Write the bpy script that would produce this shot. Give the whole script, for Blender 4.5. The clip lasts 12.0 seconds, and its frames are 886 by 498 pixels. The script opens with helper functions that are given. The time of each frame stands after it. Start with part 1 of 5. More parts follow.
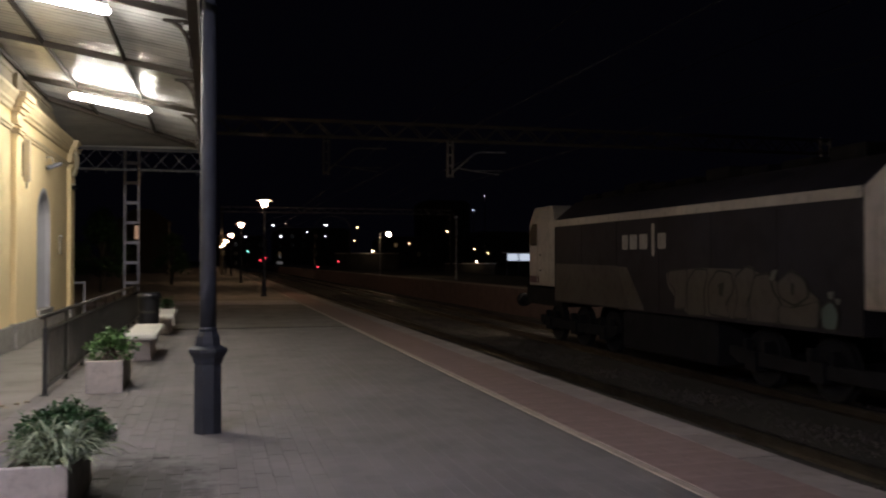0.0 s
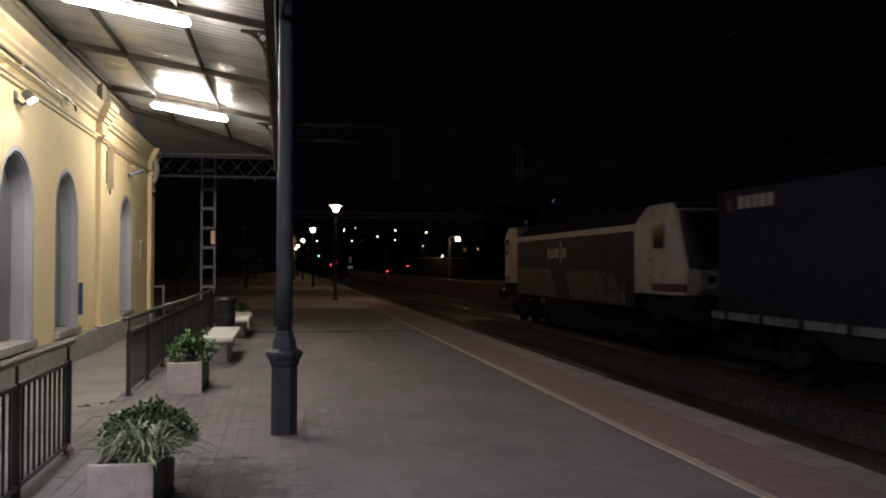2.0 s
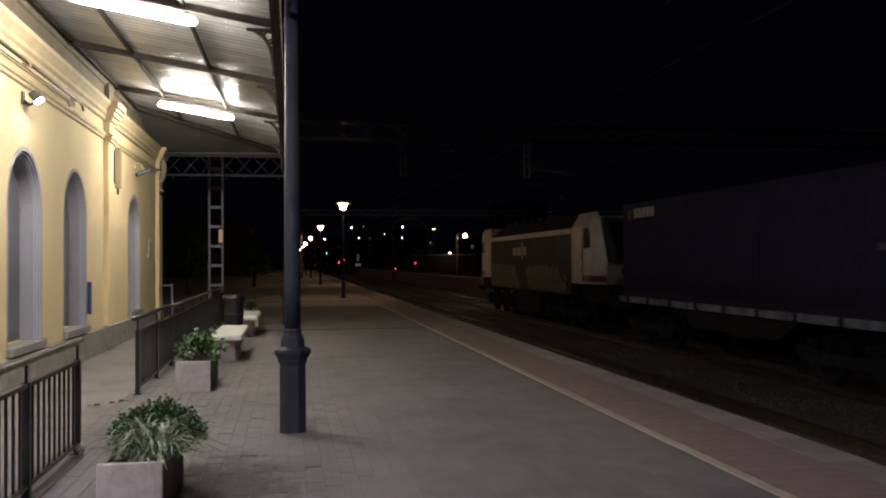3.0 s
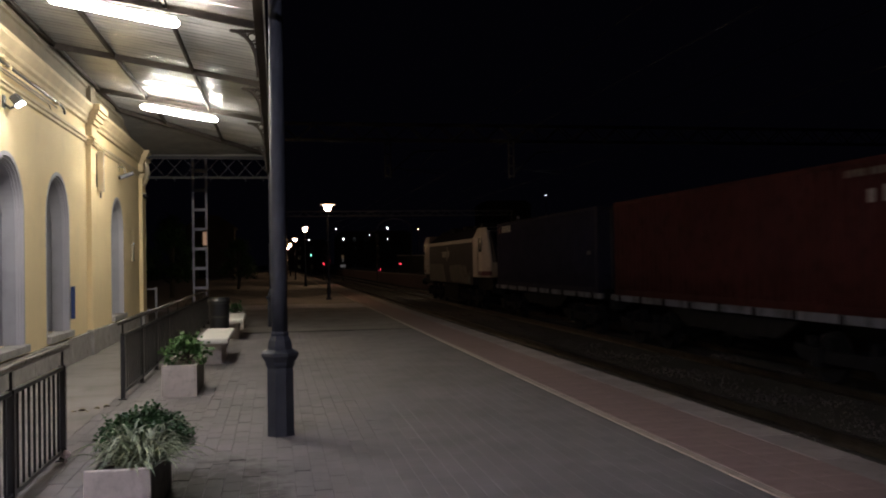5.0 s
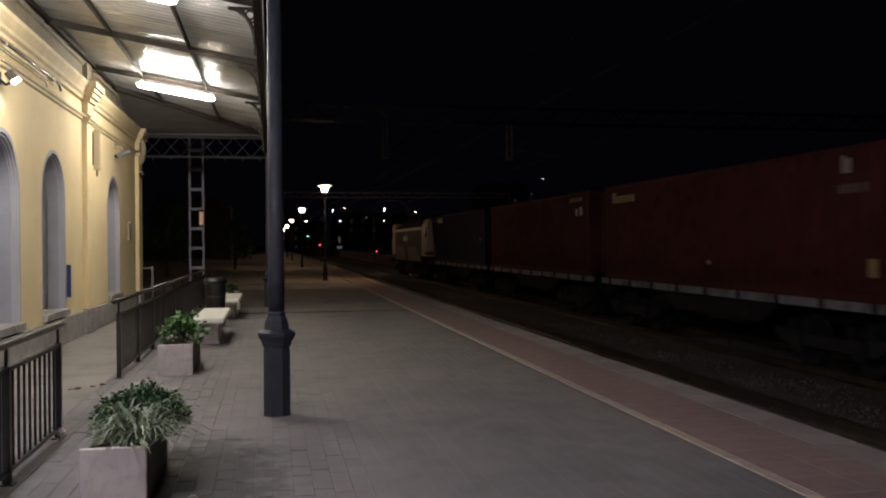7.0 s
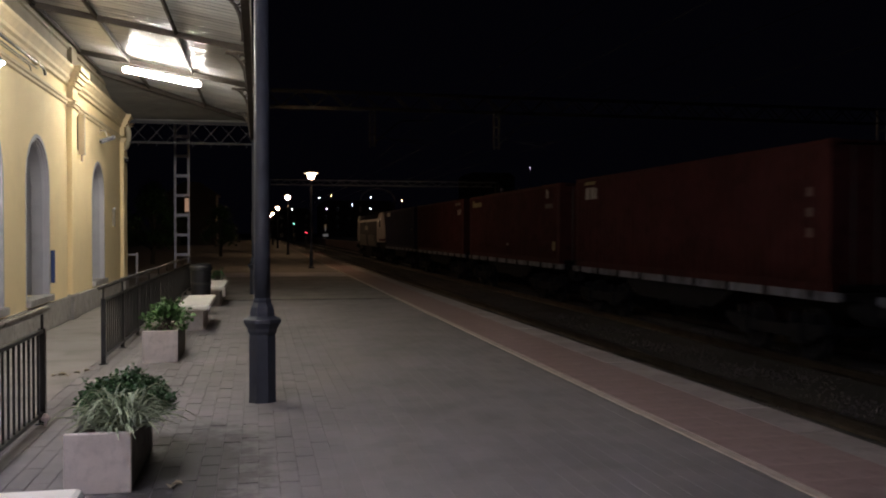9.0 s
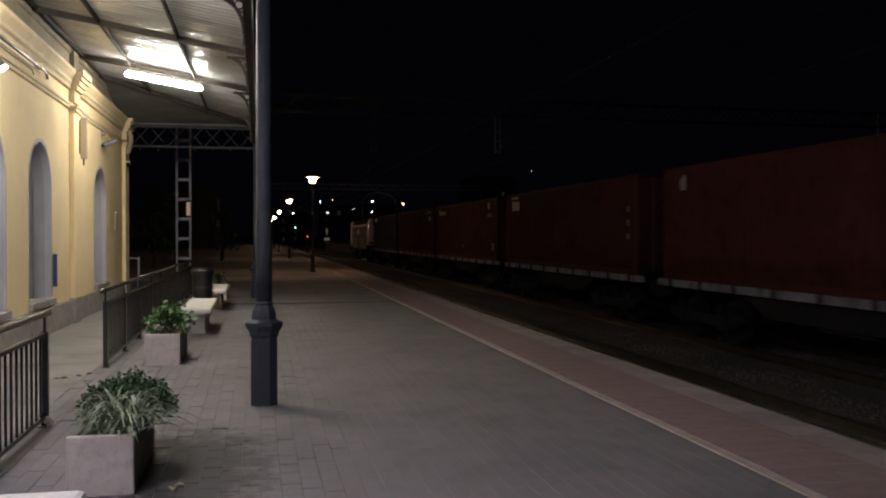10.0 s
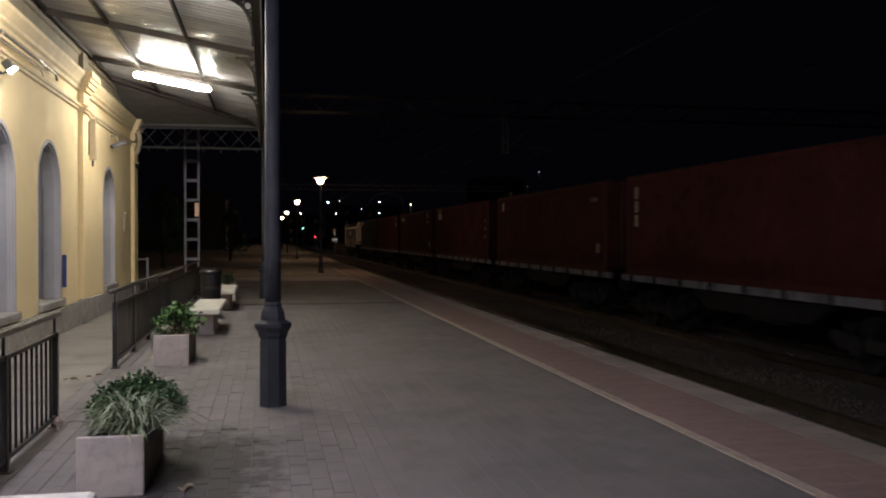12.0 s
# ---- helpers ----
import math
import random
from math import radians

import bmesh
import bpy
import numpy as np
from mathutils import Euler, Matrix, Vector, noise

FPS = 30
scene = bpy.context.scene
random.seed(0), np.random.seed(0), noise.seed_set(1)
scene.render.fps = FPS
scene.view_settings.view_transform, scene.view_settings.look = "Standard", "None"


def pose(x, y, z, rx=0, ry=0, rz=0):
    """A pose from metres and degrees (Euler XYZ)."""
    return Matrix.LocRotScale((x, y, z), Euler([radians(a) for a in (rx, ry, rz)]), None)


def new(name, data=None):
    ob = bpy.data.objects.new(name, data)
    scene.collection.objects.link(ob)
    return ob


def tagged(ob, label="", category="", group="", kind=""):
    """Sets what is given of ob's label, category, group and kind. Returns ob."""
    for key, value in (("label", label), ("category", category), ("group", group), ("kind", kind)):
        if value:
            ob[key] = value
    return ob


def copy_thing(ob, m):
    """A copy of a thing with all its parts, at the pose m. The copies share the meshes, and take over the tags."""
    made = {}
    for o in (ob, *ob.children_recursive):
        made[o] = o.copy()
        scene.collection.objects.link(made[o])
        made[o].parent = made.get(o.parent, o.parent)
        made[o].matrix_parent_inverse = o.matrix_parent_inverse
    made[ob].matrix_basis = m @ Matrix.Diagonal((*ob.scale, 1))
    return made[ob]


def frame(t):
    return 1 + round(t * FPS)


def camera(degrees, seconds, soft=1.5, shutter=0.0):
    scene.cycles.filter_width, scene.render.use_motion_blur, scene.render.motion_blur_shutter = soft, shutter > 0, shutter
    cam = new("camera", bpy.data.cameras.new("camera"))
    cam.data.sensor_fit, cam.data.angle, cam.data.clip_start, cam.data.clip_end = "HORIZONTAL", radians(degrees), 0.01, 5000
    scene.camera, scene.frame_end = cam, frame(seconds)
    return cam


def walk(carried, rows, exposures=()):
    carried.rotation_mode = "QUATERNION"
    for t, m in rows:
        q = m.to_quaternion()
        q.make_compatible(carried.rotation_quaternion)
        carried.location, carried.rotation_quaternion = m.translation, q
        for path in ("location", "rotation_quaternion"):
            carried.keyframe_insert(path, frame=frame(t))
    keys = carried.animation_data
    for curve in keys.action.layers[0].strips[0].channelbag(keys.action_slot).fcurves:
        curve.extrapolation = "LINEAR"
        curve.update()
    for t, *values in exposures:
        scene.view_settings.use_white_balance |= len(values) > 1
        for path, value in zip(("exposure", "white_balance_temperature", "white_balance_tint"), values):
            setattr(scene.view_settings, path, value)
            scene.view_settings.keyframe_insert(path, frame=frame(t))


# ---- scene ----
cam = camera(52.4, 12.0, soft=2.0, shutter=0.8)
PATH = [
    (0.0, pose(0.079, -0.009, 1.609, 90.72, -0.02, -14.48)),
    (0.5, pose(0.060, -0.025, 1.610, 90.93, 0.33, -12.13)),
    (1.0, pose(0.052, -0.039, 1.614, 91.03, 0.22, -10.77)),
    (1.5, pose(0.046, -0.046, 1.615, 91.04, -0.03, -10.34)),
    (2.0, pose(0.038, -0.051, 1.614, 91.01, -0.11, -10.10)),
    (2.5, pose(0.038, -0.041, 1.614, 90.93, 0.08, -9.84)),
    (4.3, pose(0.060, -0.059, 1.620, 90.60, 0.73, -9.47)),
    (4.5, pose(0.055, -0.043, 1.622, 90.67, 0.90, -9.88)),
    (5.0, pose(0.024, -0.013, 1.621, 90.81, 0.92, -10.57)),
    (5.5, pose(0.014, 0.021, 1.618, 90.55, 0.85, -10.90)),
    (6.0, pose(0.019, 0.015, 1.613, 90.11, 0.83, -10.88)),
    (6.5, pose(0.019, 0.007, 1.611, 89.88, 0.51, -10.77)),
    (7.0, pose(0.018, 0.020, 1.610, 89.69, 0.37, -10.79)),
    (7.5, pose(0.015, 0.023, 1.607, 89.35, 0.29, -10.94)),
    (9.5, pose(0.013, -0.004, 1.602, 88.97, -0.12, -11.75)),
    (10.0, pose(0.010, -0.015, 1.599, 89.22, -0.06, -11.58)),
    (10.5, pose(0.008, -0.008, 1.597, 89.25, -0.11, -11.24)),
    (11.0, pose(0.008, -0.004, 1.599, 89.22, -0.06, -11.09)),
    (11.5, pose(0.005, -0.004, 1.597, 89.29, 0.00, -11.07)),
    (12.0, pose(-0.000, -0.000, 1.600, 89.25, -0.00, -11.10)),
]
walk(cam, PATH, exposures=((0.0, 0.02), (1.0, -0.10), (2.0, -0.06), (2.5, 0.08), (2.7, 0.08), (4.3, -0.14), (5.0, -0.22), (5.5, -0.12), (6.5, 0.02), (7.5, -0.06), (10.0, -0.06), (12.0, 0.0)))


# ---------- light and exposure ----------
world = bpy.data.worlds.new("night")
scene.world = world
world.use_nodes = True
world.node_tree.nodes["Background"].inputs[0].default_value = (0.29, 0.27, 0.56, 1)
world.node_tree.nodes["Background"].inputs[1].default_value = 0.0028
scene.view_settings.exposure = 0.0

RAIL = -0.70          # top of the rails below the platform
WALL = -3.40          # face of the station wall
TRACK1, TRACK2 = 6.45, 10.75


# ---------- materials ----------
def mat(name, color, rough=0.7, metal=0.0, var=0.25, scale=3.0, fine=60.0, bump=0.15, tint=None, spots=0.0, rand=0.0, spec=0.5):
    m = bpy.data.materials.new(name)
    m.use_nodes = True
    nt = m.node_tree
    b = nt.nodes["Principled BSDF"]
    tc = nt.nodes.new("ShaderNodeTexCoord")
    big = nt.nodes.new("ShaderNodeTexNoise")
    big.inputs["Scale"].default_value = scale
    big.inputs["Detail"].default_value = 6
    small = nt.nodes.new("ShaderNodeTexNoise")
    small.inputs["Scale"].default_value = fine
    small.inputs["Detail"].default_value = 4
    for n in (big, small):
        nt.links.new(tc.outputs["Object"], n.inputs["Vector"])
    add = nt.nodes.new("ShaderNodeMath")
    add.operation = "MULTIPLY_ADD"
    add.inputs[1].default_value = 0.35
    nt.links.new(small.outputs["Fac"], add.inputs[0])
    nt.links.new(big.outputs["Fac"], add.inputs[2])
    fac = add.outputs[0]
    if rand:
        info = nt.nodes.new("ShaderNodeObjectInfo")
        geo = nt.nodes.new("ShaderNodeNewGeometry")
        mix = nt.nodes.new("ShaderNodeMath")
        mix.operation = "ADD"
        nt.links.new(info.outputs["Random"], mix.inputs[0])
        nt.links.new(geo.outputs["Random Per Island"], mix.inputs[1])
        fr = nt.nodes.new("ShaderNodeMath")
        fr.operation = "FRACT"
        nt.links.new(mix.outputs[0], fr.inputs[0])
        ad2 = nt.nodes.new("ShaderNodeMath")
        ad2.operation = "MULTIPLY_ADD"
        ad2.inputs[1].default_value = rand
        nt.links.new(fr.outputs[0], ad2.inputs[0])
        nt.links.new(fac, ad2.inputs[2])
        fac = ad2.outputs[0]
    ramp = nt.nodes.new("ShaderNodeValToRGB")
    mid = 0.67 + rand * 0.5
    ramp.color_ramp.elements[0].position = mid - 0.28
    ramp.color_ramp.elements[1].position = mid + 0.28
    lo = tint or tuple(c * (1 - var) for c in color)
    hi = tuple(min(1, c * (1 + var)) for c in color)
    ramp.color_ramp.elements[0].color = (*lo, 1)
    ramp.color_ramp.elements[1].color = (*hi, 1)
    nt.links.new(fac, ramp.inputs[0])
    out = ramp.outputs[0]
    if spots:
        v = nt.nodes.new("ShaderNodeTexNoise")
        v.inputs["Scale"].default_value = scale * 2.7
        v.inputs["Detail"].default_value = 8
        nt.links.new(tc.outputs["Object"], v.inputs["Vector"])
        r2 = nt.nodes.new("ShaderNodeValToRGB")
        r2.color_ramp.elements[0].position = 0.50
        r2.color_ramp.elements[1].position = 0.68
        r2.color_ramp.elements[0].color = (1, 1, 1, 1)
        k = 1 - spots
        r2.color_ramp.elements[1].color = (k, k, k, 1)
        nt.links.new(v.outputs["Fac"], r2.inputs[0])
        mx = nt.nodes.new("ShaderNodeMix")
        mx.data_type, mx.blend_type = "RGBA", "MULTIPLY"
        mx.inputs[0].default_value = 1
        nt.links.new(out, mx.inputs[6])
        nt.links.new(r2.outputs[0], mx.inputs[7])
        out = mx.outputs[2]
    nt.links.new(out, b.inputs["Base Color"])
    b.inputs["Metallic"].default_value = metal
    b.inputs["Specular IOR Level"].default_value = spec
    rr = nt.nodes.new("ShaderNodeMapRange")
    rr.inputs[3].default_value = max(0.05, rough - 0.12)
    rr.inputs[4].default_value = min(1, rough + 0.12)
    nt.links.new(small.outputs["Fac"], rr.inputs[0])
    nt.links.new(rr.outputs[0], b.inputs["Roughness"])
    if bump:
        bp = nt.nodes.new("ShaderNodeBump")
        bp.inputs["Strength"].default_value = bump
        bp.inputs["Distance"].default_value = 0.01
        nt.links.new(add.outputs[0], bp.inputs["Height"])
        nt.links.new(bp.outputs[0], b.inputs["Normal"])
    return m


def glow(name, color, strength):
    m = bpy.data.materials.new(name)
    m.use_nodes = True
    b = m.node_tree.nodes["Principled BSDF"]
    b.inputs["Base Color"].default_value = (0.8, 0.8, 0.8, 1)
    b.inputs["Emission Color"].default_value = (*color, 1)
    b.inputs["Emission Strength"].default_value = strength
    return m


M_ENAMEL = mat("white_enamel", (0.75, 0.74, 0.70), 0.4, var=0.08, scale=6, bump=0.02)
M_WALL = mat("yellow_plaster", (0.90, 0.725, 0.42), 0.85, var=0.05, scale=0.7, fine=40, bump=0.2, spots=0.05)
M_TRIM = mat("grey_stone_trim", (0.46, 0.45, 0.48), 0.8, var=0.08, scale=3, bump=0.15)
M_MOULD = mat("cream_moulding", (0.67, 0.54, 0.33), 0.8, var=0.12, scale=4, bump=0.2)
M_PLINTH = mat("grey_plinth", (0.34, 0.32, 0.30), 0.85, var=0.25, scale=3, bump=0.35, spots=0.25)
M_DOOR = mat("grey_door_paint", (0.235, 0.232, 0.262), 0.5, var=0.05, scale=2, bump=0.03)
M_PAVER = mat("paver", (0.182, 0.166, 0.168), 0.85, var=0.22, scale=0.8, fine=45, bump=0.5, spots=0.14, rand=0.15)
M_WALK = mat("worn_concrete_walk", (0.235, 0.215, 0.20), 0.85, var=0.2, scale=0.7, fine=40, bump=0.35, spots=0.25)


def dirt_shadow_patch(m, cx, cy, rx, ry, color):
    """Ragged patch in the paving round one spot: trodden moss, dirt, painted planter shadow."""
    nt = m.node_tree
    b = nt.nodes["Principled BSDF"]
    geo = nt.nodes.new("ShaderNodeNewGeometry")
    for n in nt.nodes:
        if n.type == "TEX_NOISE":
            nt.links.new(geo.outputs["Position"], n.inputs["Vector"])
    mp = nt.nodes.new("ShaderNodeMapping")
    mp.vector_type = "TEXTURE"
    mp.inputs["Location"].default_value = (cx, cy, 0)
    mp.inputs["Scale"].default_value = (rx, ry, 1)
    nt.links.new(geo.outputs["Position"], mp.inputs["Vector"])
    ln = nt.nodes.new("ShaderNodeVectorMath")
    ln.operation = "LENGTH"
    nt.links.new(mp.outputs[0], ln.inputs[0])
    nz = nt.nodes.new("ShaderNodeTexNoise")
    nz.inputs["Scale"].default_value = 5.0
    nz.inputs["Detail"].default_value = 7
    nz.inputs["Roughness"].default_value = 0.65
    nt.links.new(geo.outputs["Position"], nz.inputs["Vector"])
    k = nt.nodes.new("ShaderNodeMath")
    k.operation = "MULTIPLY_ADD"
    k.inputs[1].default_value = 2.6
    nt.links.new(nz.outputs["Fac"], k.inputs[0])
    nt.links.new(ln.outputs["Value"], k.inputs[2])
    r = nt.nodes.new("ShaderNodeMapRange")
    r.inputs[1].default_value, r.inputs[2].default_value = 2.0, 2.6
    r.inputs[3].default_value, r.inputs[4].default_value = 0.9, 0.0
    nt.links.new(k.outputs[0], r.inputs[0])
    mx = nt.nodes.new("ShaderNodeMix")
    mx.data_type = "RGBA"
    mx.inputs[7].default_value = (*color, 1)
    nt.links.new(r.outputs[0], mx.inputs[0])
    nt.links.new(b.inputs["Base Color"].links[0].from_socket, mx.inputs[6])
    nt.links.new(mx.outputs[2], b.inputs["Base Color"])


dirt_shadow_patch(M_PAVER, -0.46, 6.35, 0.50, 1.25, (0.040, 0.036, 0.031))
M_JOINT = mat("paver_joint", (0.160, 0.146, 0.142), 0.95, var=0.3, scale=2, bump=0.3)
M_CROSS = mat("pale_lilac_strip", (0.36, 0.34, 0.37), 0.8, var=0.15, scale=0.8, bump=0.2, spots=0.3)
M_FAR = mat("platform_asphalt", (0.225, 0.205, 0.19), 0.9, var=0.3, scale=0.8, bump=0.3, spots=0.3)
M_RED = mat("red_tile", (0.27, 0.186, 0.178), 0.85, var=0.25, scale=1.5, bump=0.4, spots=0.25, rand=0.08)
M_COPING = mat("coping_stone", (0.30, 0.258, 0.246), 0.85, var=0.25, scale=1.5, bump=0.4, spots=0.3, rand=0.2)
M_LINE = mat("worn_line_paint", (0.46, 0.385, 0.33), 0.7, var=0.2, scale=5, bump=0.2, spots=0.2)
M_BALLAST = mat("ballast", (0.066, 0.053, 0.051), 0.95, var=0.3, scale=6, fine=25, bump=1.0, rand=0.25)
M_EARTH = mat("dark_earth", (0.055, 0.05, 0.04), 0.95, var=0.4, scale=0.4, fine=6, bump=0.6)
M_RAIL = mat("rail_steel", (0.28, 0.24, 0.21), 0.32, metal=1.0, var=0.3, bump=0.05)
M_SLEEPER = mat("sleeper_concrete", (0.20, 0.18, 0.16), 0.9, var=0.3, bump=0.3)
M_IRON = mat("grey_painted_iron", (0.036, 0.039, 0.050), 0.62, var=0.22, scale=6, bump=0.12, spec=0.3)
M_BEAM = mat("brown_grey_beam", (0.046, 0.038, 0.033), 0.85, var=0.25, scale=5, bump=0.1, spec=0.2)
M_ROOF = mat("pale_roof_sheet", (0.42, 0.42, 0.425), 0.15, var=0.08, scale=1.0, bump=0.0, spots=0.10)
M_RAILING = mat("dark_railing_paint", (0.020, 0.020, 0.022), 0.4, var=0.25, scale=8, bump=0.08)
M_HAND = mat("worn_handrail_steel", (0.11, 0.10, 0.09), 0.3, metal=0.6, var=0.25, scale=8, bump=0.06)
M_CONC = mat("pale_concrete", (0.58, 0.52, 0.485), 0.8, var=0.16, scale=5, bump=0.3, spots=0.2)
M_SIDE_SHADE = mat("side_shade_concrete", (0.20, 0.185, 0.155), 0.9, var=0.35, scale=5, bump=0.4, spots=0.4)
M_BENCH = mat("cast_stone_bench", (0.68, 0.66, 0.62), 0.7, var=0.1, scale=5, bump=0.2)
M_SOIL = mat("soil", (0.05, 0.035, 0.025), 1.0, var=0.4, bump=1.0)
M_LEAF = mat("dark_leaf", (0.030, 0.074, 0.024), 0.42, var=0.4, scale=7, bump=0.05, rand=0.5)
M_LEAF2 = mat("bright_leaf", (0.07, 0.145, 0.045), 0.4, var=0.35, scale=7, bump=0.05, rand=0.5)
M_STRAP = mat("striped_leaf", (0.205, 0.24, 0.15), 0.45, var=0.5, scale=9, bump=0.05, rand=0.7)
M_BIN = mat("black_bin_plastic", (0.012, 0.012, 0.014), 0.45, var=0.2, bump=0.05)
M_MAST = mat("pale_galvanised_steel", (0.52, 0.52, 0.60), 0.55, metal=0.15, var=0.2, scale=4, bump=0.1)
M_DARKSTEEL = mat("dark_steel", (0.06, 0.055, 0.05), 0.6, metal=0.3, var=0.3, bump=0.1)
M_LOCO = mat("dark_grey_loco_paint", (0.029, 0.027, 0.036), 0.65, var=0.25, scale=0.8, bump=0.04, spots=0.25, spec=0.22)
M_CAB = mat("dirty_white_loco_paint", (0.47, 0.42, 0.40), 0.5, var=0.14, scale=1.2, bump=0.04, spots=0.22)
M_STRIPE = mat("pale_grey_stripe", (0.44, 0.40, 0.37), 0.5, var=0.15, scale=2, bump=0.03, spots=0.2)
M_PURPLE = mat("purple_band", (0.10, 0.035, 0.055), 0.5, var=0.2, scale=2, bump=0.03)
M_GLASS = mat("dark_glass", (0.008, 0.008, 0.01), 0.12, var=0.1, bump=0)
M_GRAF1 = mat("dull_spray_paint", (0.075, 0.068, 0.066), 0.6, var=0.2, scale=1.5, bump=0.02, spots=0.25)
M_GRAF2 = mat("pale_spray_paint", (0.092, 0.082, 0.078), 0.6, var=0.2, scale=2, bump=0.02, spots=0.2)
M_GRAF3 = mat("bluish_spray_paint", (0.10, 0.14, 0.145), 0.6, var=0.2, scale=2, bump=0.02)
M_GRAFW = mat("pale_graffiti_paint", (0.16, 0.16, 0.155), 0.7, var=0.2, scale=4)
M_GRAFD = mat("black_spray_outline", (0.018, 0.017, 0.018), 0.6, var=0.2, bump=0.02)
M_UNDER = mat("grimy_underframe", (0.0145, 0.0138, 0.016), 0.9, var=0.35, bump=0.2, spec=0.15)
M_SILL = mat("pale_wagon_sill", (0.20, 0.21, 0.27), 0.7, var=0.4, scale=0.7, bump=0.1, spots=0.75)
M_BLUE = mat("navy_container_paint", (0.0235, 0.0218, 0.045), 0.75, var=0.2, scale=1.2, bump=0.06, spots=0.3, spec=0.12)
M_REDC = mat("oxide_red_container_paint", (0.064, 0.0175, 0.0178), 0.78, var=0.25, scale=1.2, bump=0.06, spots=0.35, spec=0.14)
M_REDD = mat("dark_red_container_paint", (0.058, 0.0168, 0.0175), 0.78, var=0.25, scale=1.4, bump=0.06, spots=0.35, spec=0.14)
M_WHITE = mat("white_lettering", (0.40, 0.38, 0.36), 0.6, var=0.12, bump=0.02, spots=0.2)
M_LOGORED = mat("faded_red_mark", (0.11, 0.025, 0.022), 0.6, var=0.15, bump=0.02, spots=0.2)
M_DULL = mat("faded_pale_marking", (0.14, 0.12, 0.11), 0.6, var=0.2, bump=0.02, spots=0.4)
M_YELL = mat("yellow_marking", (0.28, 0.23, 0.11), 0.6, var=0.15, bump=0.02, spots=0.2)
M_BUILD = mat("dark_render", (0.09, 0.08, 0.07), 0.9, var=0.3, scale=0.5, bump=0.1)
M_BROWNWALL = mat("brown_brick_wall", (0.15, 0.100, 0.100), 0.9, var=0.3, scale=2, bump=0.4, spots=0.2)
M_CABLE = mat("cable", (0.02, 0.02, 0.02), 0.6, bump=0)
M_NOSE = mat("shaded_grimy_nose_paint", (0.15, 0.14, 0.14), 0.5, var=0.2, bump=0.04, spots=0.25)
M_GABLE = mat("shaded_board", (0.125, 0.118, 0.110), 0.8, var=0.2, bump=0.1)
M_TRUSS = mat("dark_truss_paint", (0.020, 0.020, 0.024), 0.8, var=0.25, bump=0.1)
M_REVEAL = mat("shaded_reveal_plaster", (0.37, 0.365, 0.40), 0.8, var=0.08, scale=2, bump=0.15, spots=0.08)
M_ARM = mat("dull_steel_arm", (0.20, 0.20, 0.22), 0.6, metal=0.2, var=0.2, bump=0.05)
# Frieze ochre is darkened further, for weaker lamp light under the roof
M_FRIEZE = mat("dimmed_ochre_frieze", (0.20, 0.165, 0.11), 0.9, var=0.14, scale=1.2, bump=0.2, spots=0.15)
M_DRY = mat("dry_leaf", (0.27, 0.22, 0.15), 0.8, var=0.3, bump=0.1)
M_TAPE = mat("pale_tape", (0.6, 0.5, 0.5), 0.7, var=0.1, bump=0.1)
M_SIGNBOX = mat("dull_sign_case", (0.40, 0.34, 0.24), 0.6, var=0.15, bump=0.05)
M_BLUEP = mat("blue_notice", (0.03, 0.055, 0.17), 0.5, var=0.1, bump=0.02)

G_TUBE = glow("tube_light", (1.0, 0.945, 0.835), 208)
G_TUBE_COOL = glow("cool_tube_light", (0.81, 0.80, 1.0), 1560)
G_FLOOD = glow("flood_lamp_glass", (0.90, 0.92, 1.0), 120)
G_LAMP = glow("lamp_glass_glow", (1.0, 0.64, 0.36), 180)
G_SOFT = glow("soft_warm_light", (1.0, 0.76, 0.5), 22)
G_HEAD = glow("head_lamp_glow", (1.0, 0.82, 0.6), 260)
G_YARD = glow("yard_lamp_glow", (1.0, 0.74, 0.46), 130)
G_WARM = glow("warm_town_light", (1.0, 0.72, 0.38), 30)
G_COOL = glow("cool_town_light", (0.85, 0.92, 1.0), 22)
G_RED = glow("signal_red", (1.0, 0.04, 0.08), 7)
G_GREEN = glow("signal_green", (0.3, 1.0, 0.75), 5)
G_DIM = glow("lit_window", (1.0, 0.62, 0.3), 0.05)
G_ORANGE = glow("orange_marker_light", (1.0, 0.5, 0.24), 0.24)
G_SIGN = glow("dim_lit_sign", (0.95, 0.95, 1.0), 0.06)
G_PANEL = glow("lit_shelter_panel", (0.75, 0.85, 1.0), 0.7)


# ---------- mesh helpers ----------
def link(name, bm, material, parent=None, label="", smooth=False):
    me = bpy.data.meshes.new(name)
    if smooth:
        for f in bm.faces:
            f.smooth = True
    bmesh.ops.recalc_face_normals(bm, faces=bm.faces[:])
    bm.to_mesh(me)
    bm.free()
    me.materials.append(material)
    ob = new(name, me)
    if parent is not None:
        ob.parent = parent
    if label:
        tagged(ob, label)
    return ob


def part(name, bm, material, parent, label="", smooth=False):
    return link(name, bm, material, parent, label, smooth)


def shared(name, me, parent, m):
    ob = new(name, me)
    ob.parent = parent
    ob.matrix_basis = m
    return ob


def thing(name, x=0, y=0, z=0, label="", category="", group="", kind="", rz=0):
    ob = new(name)
    ob.empty_display_size = 0.1
    ob.matrix_basis = pose(x, y, z, 0, 0, rz)
    return tagged(ob, label, category, group, kind)


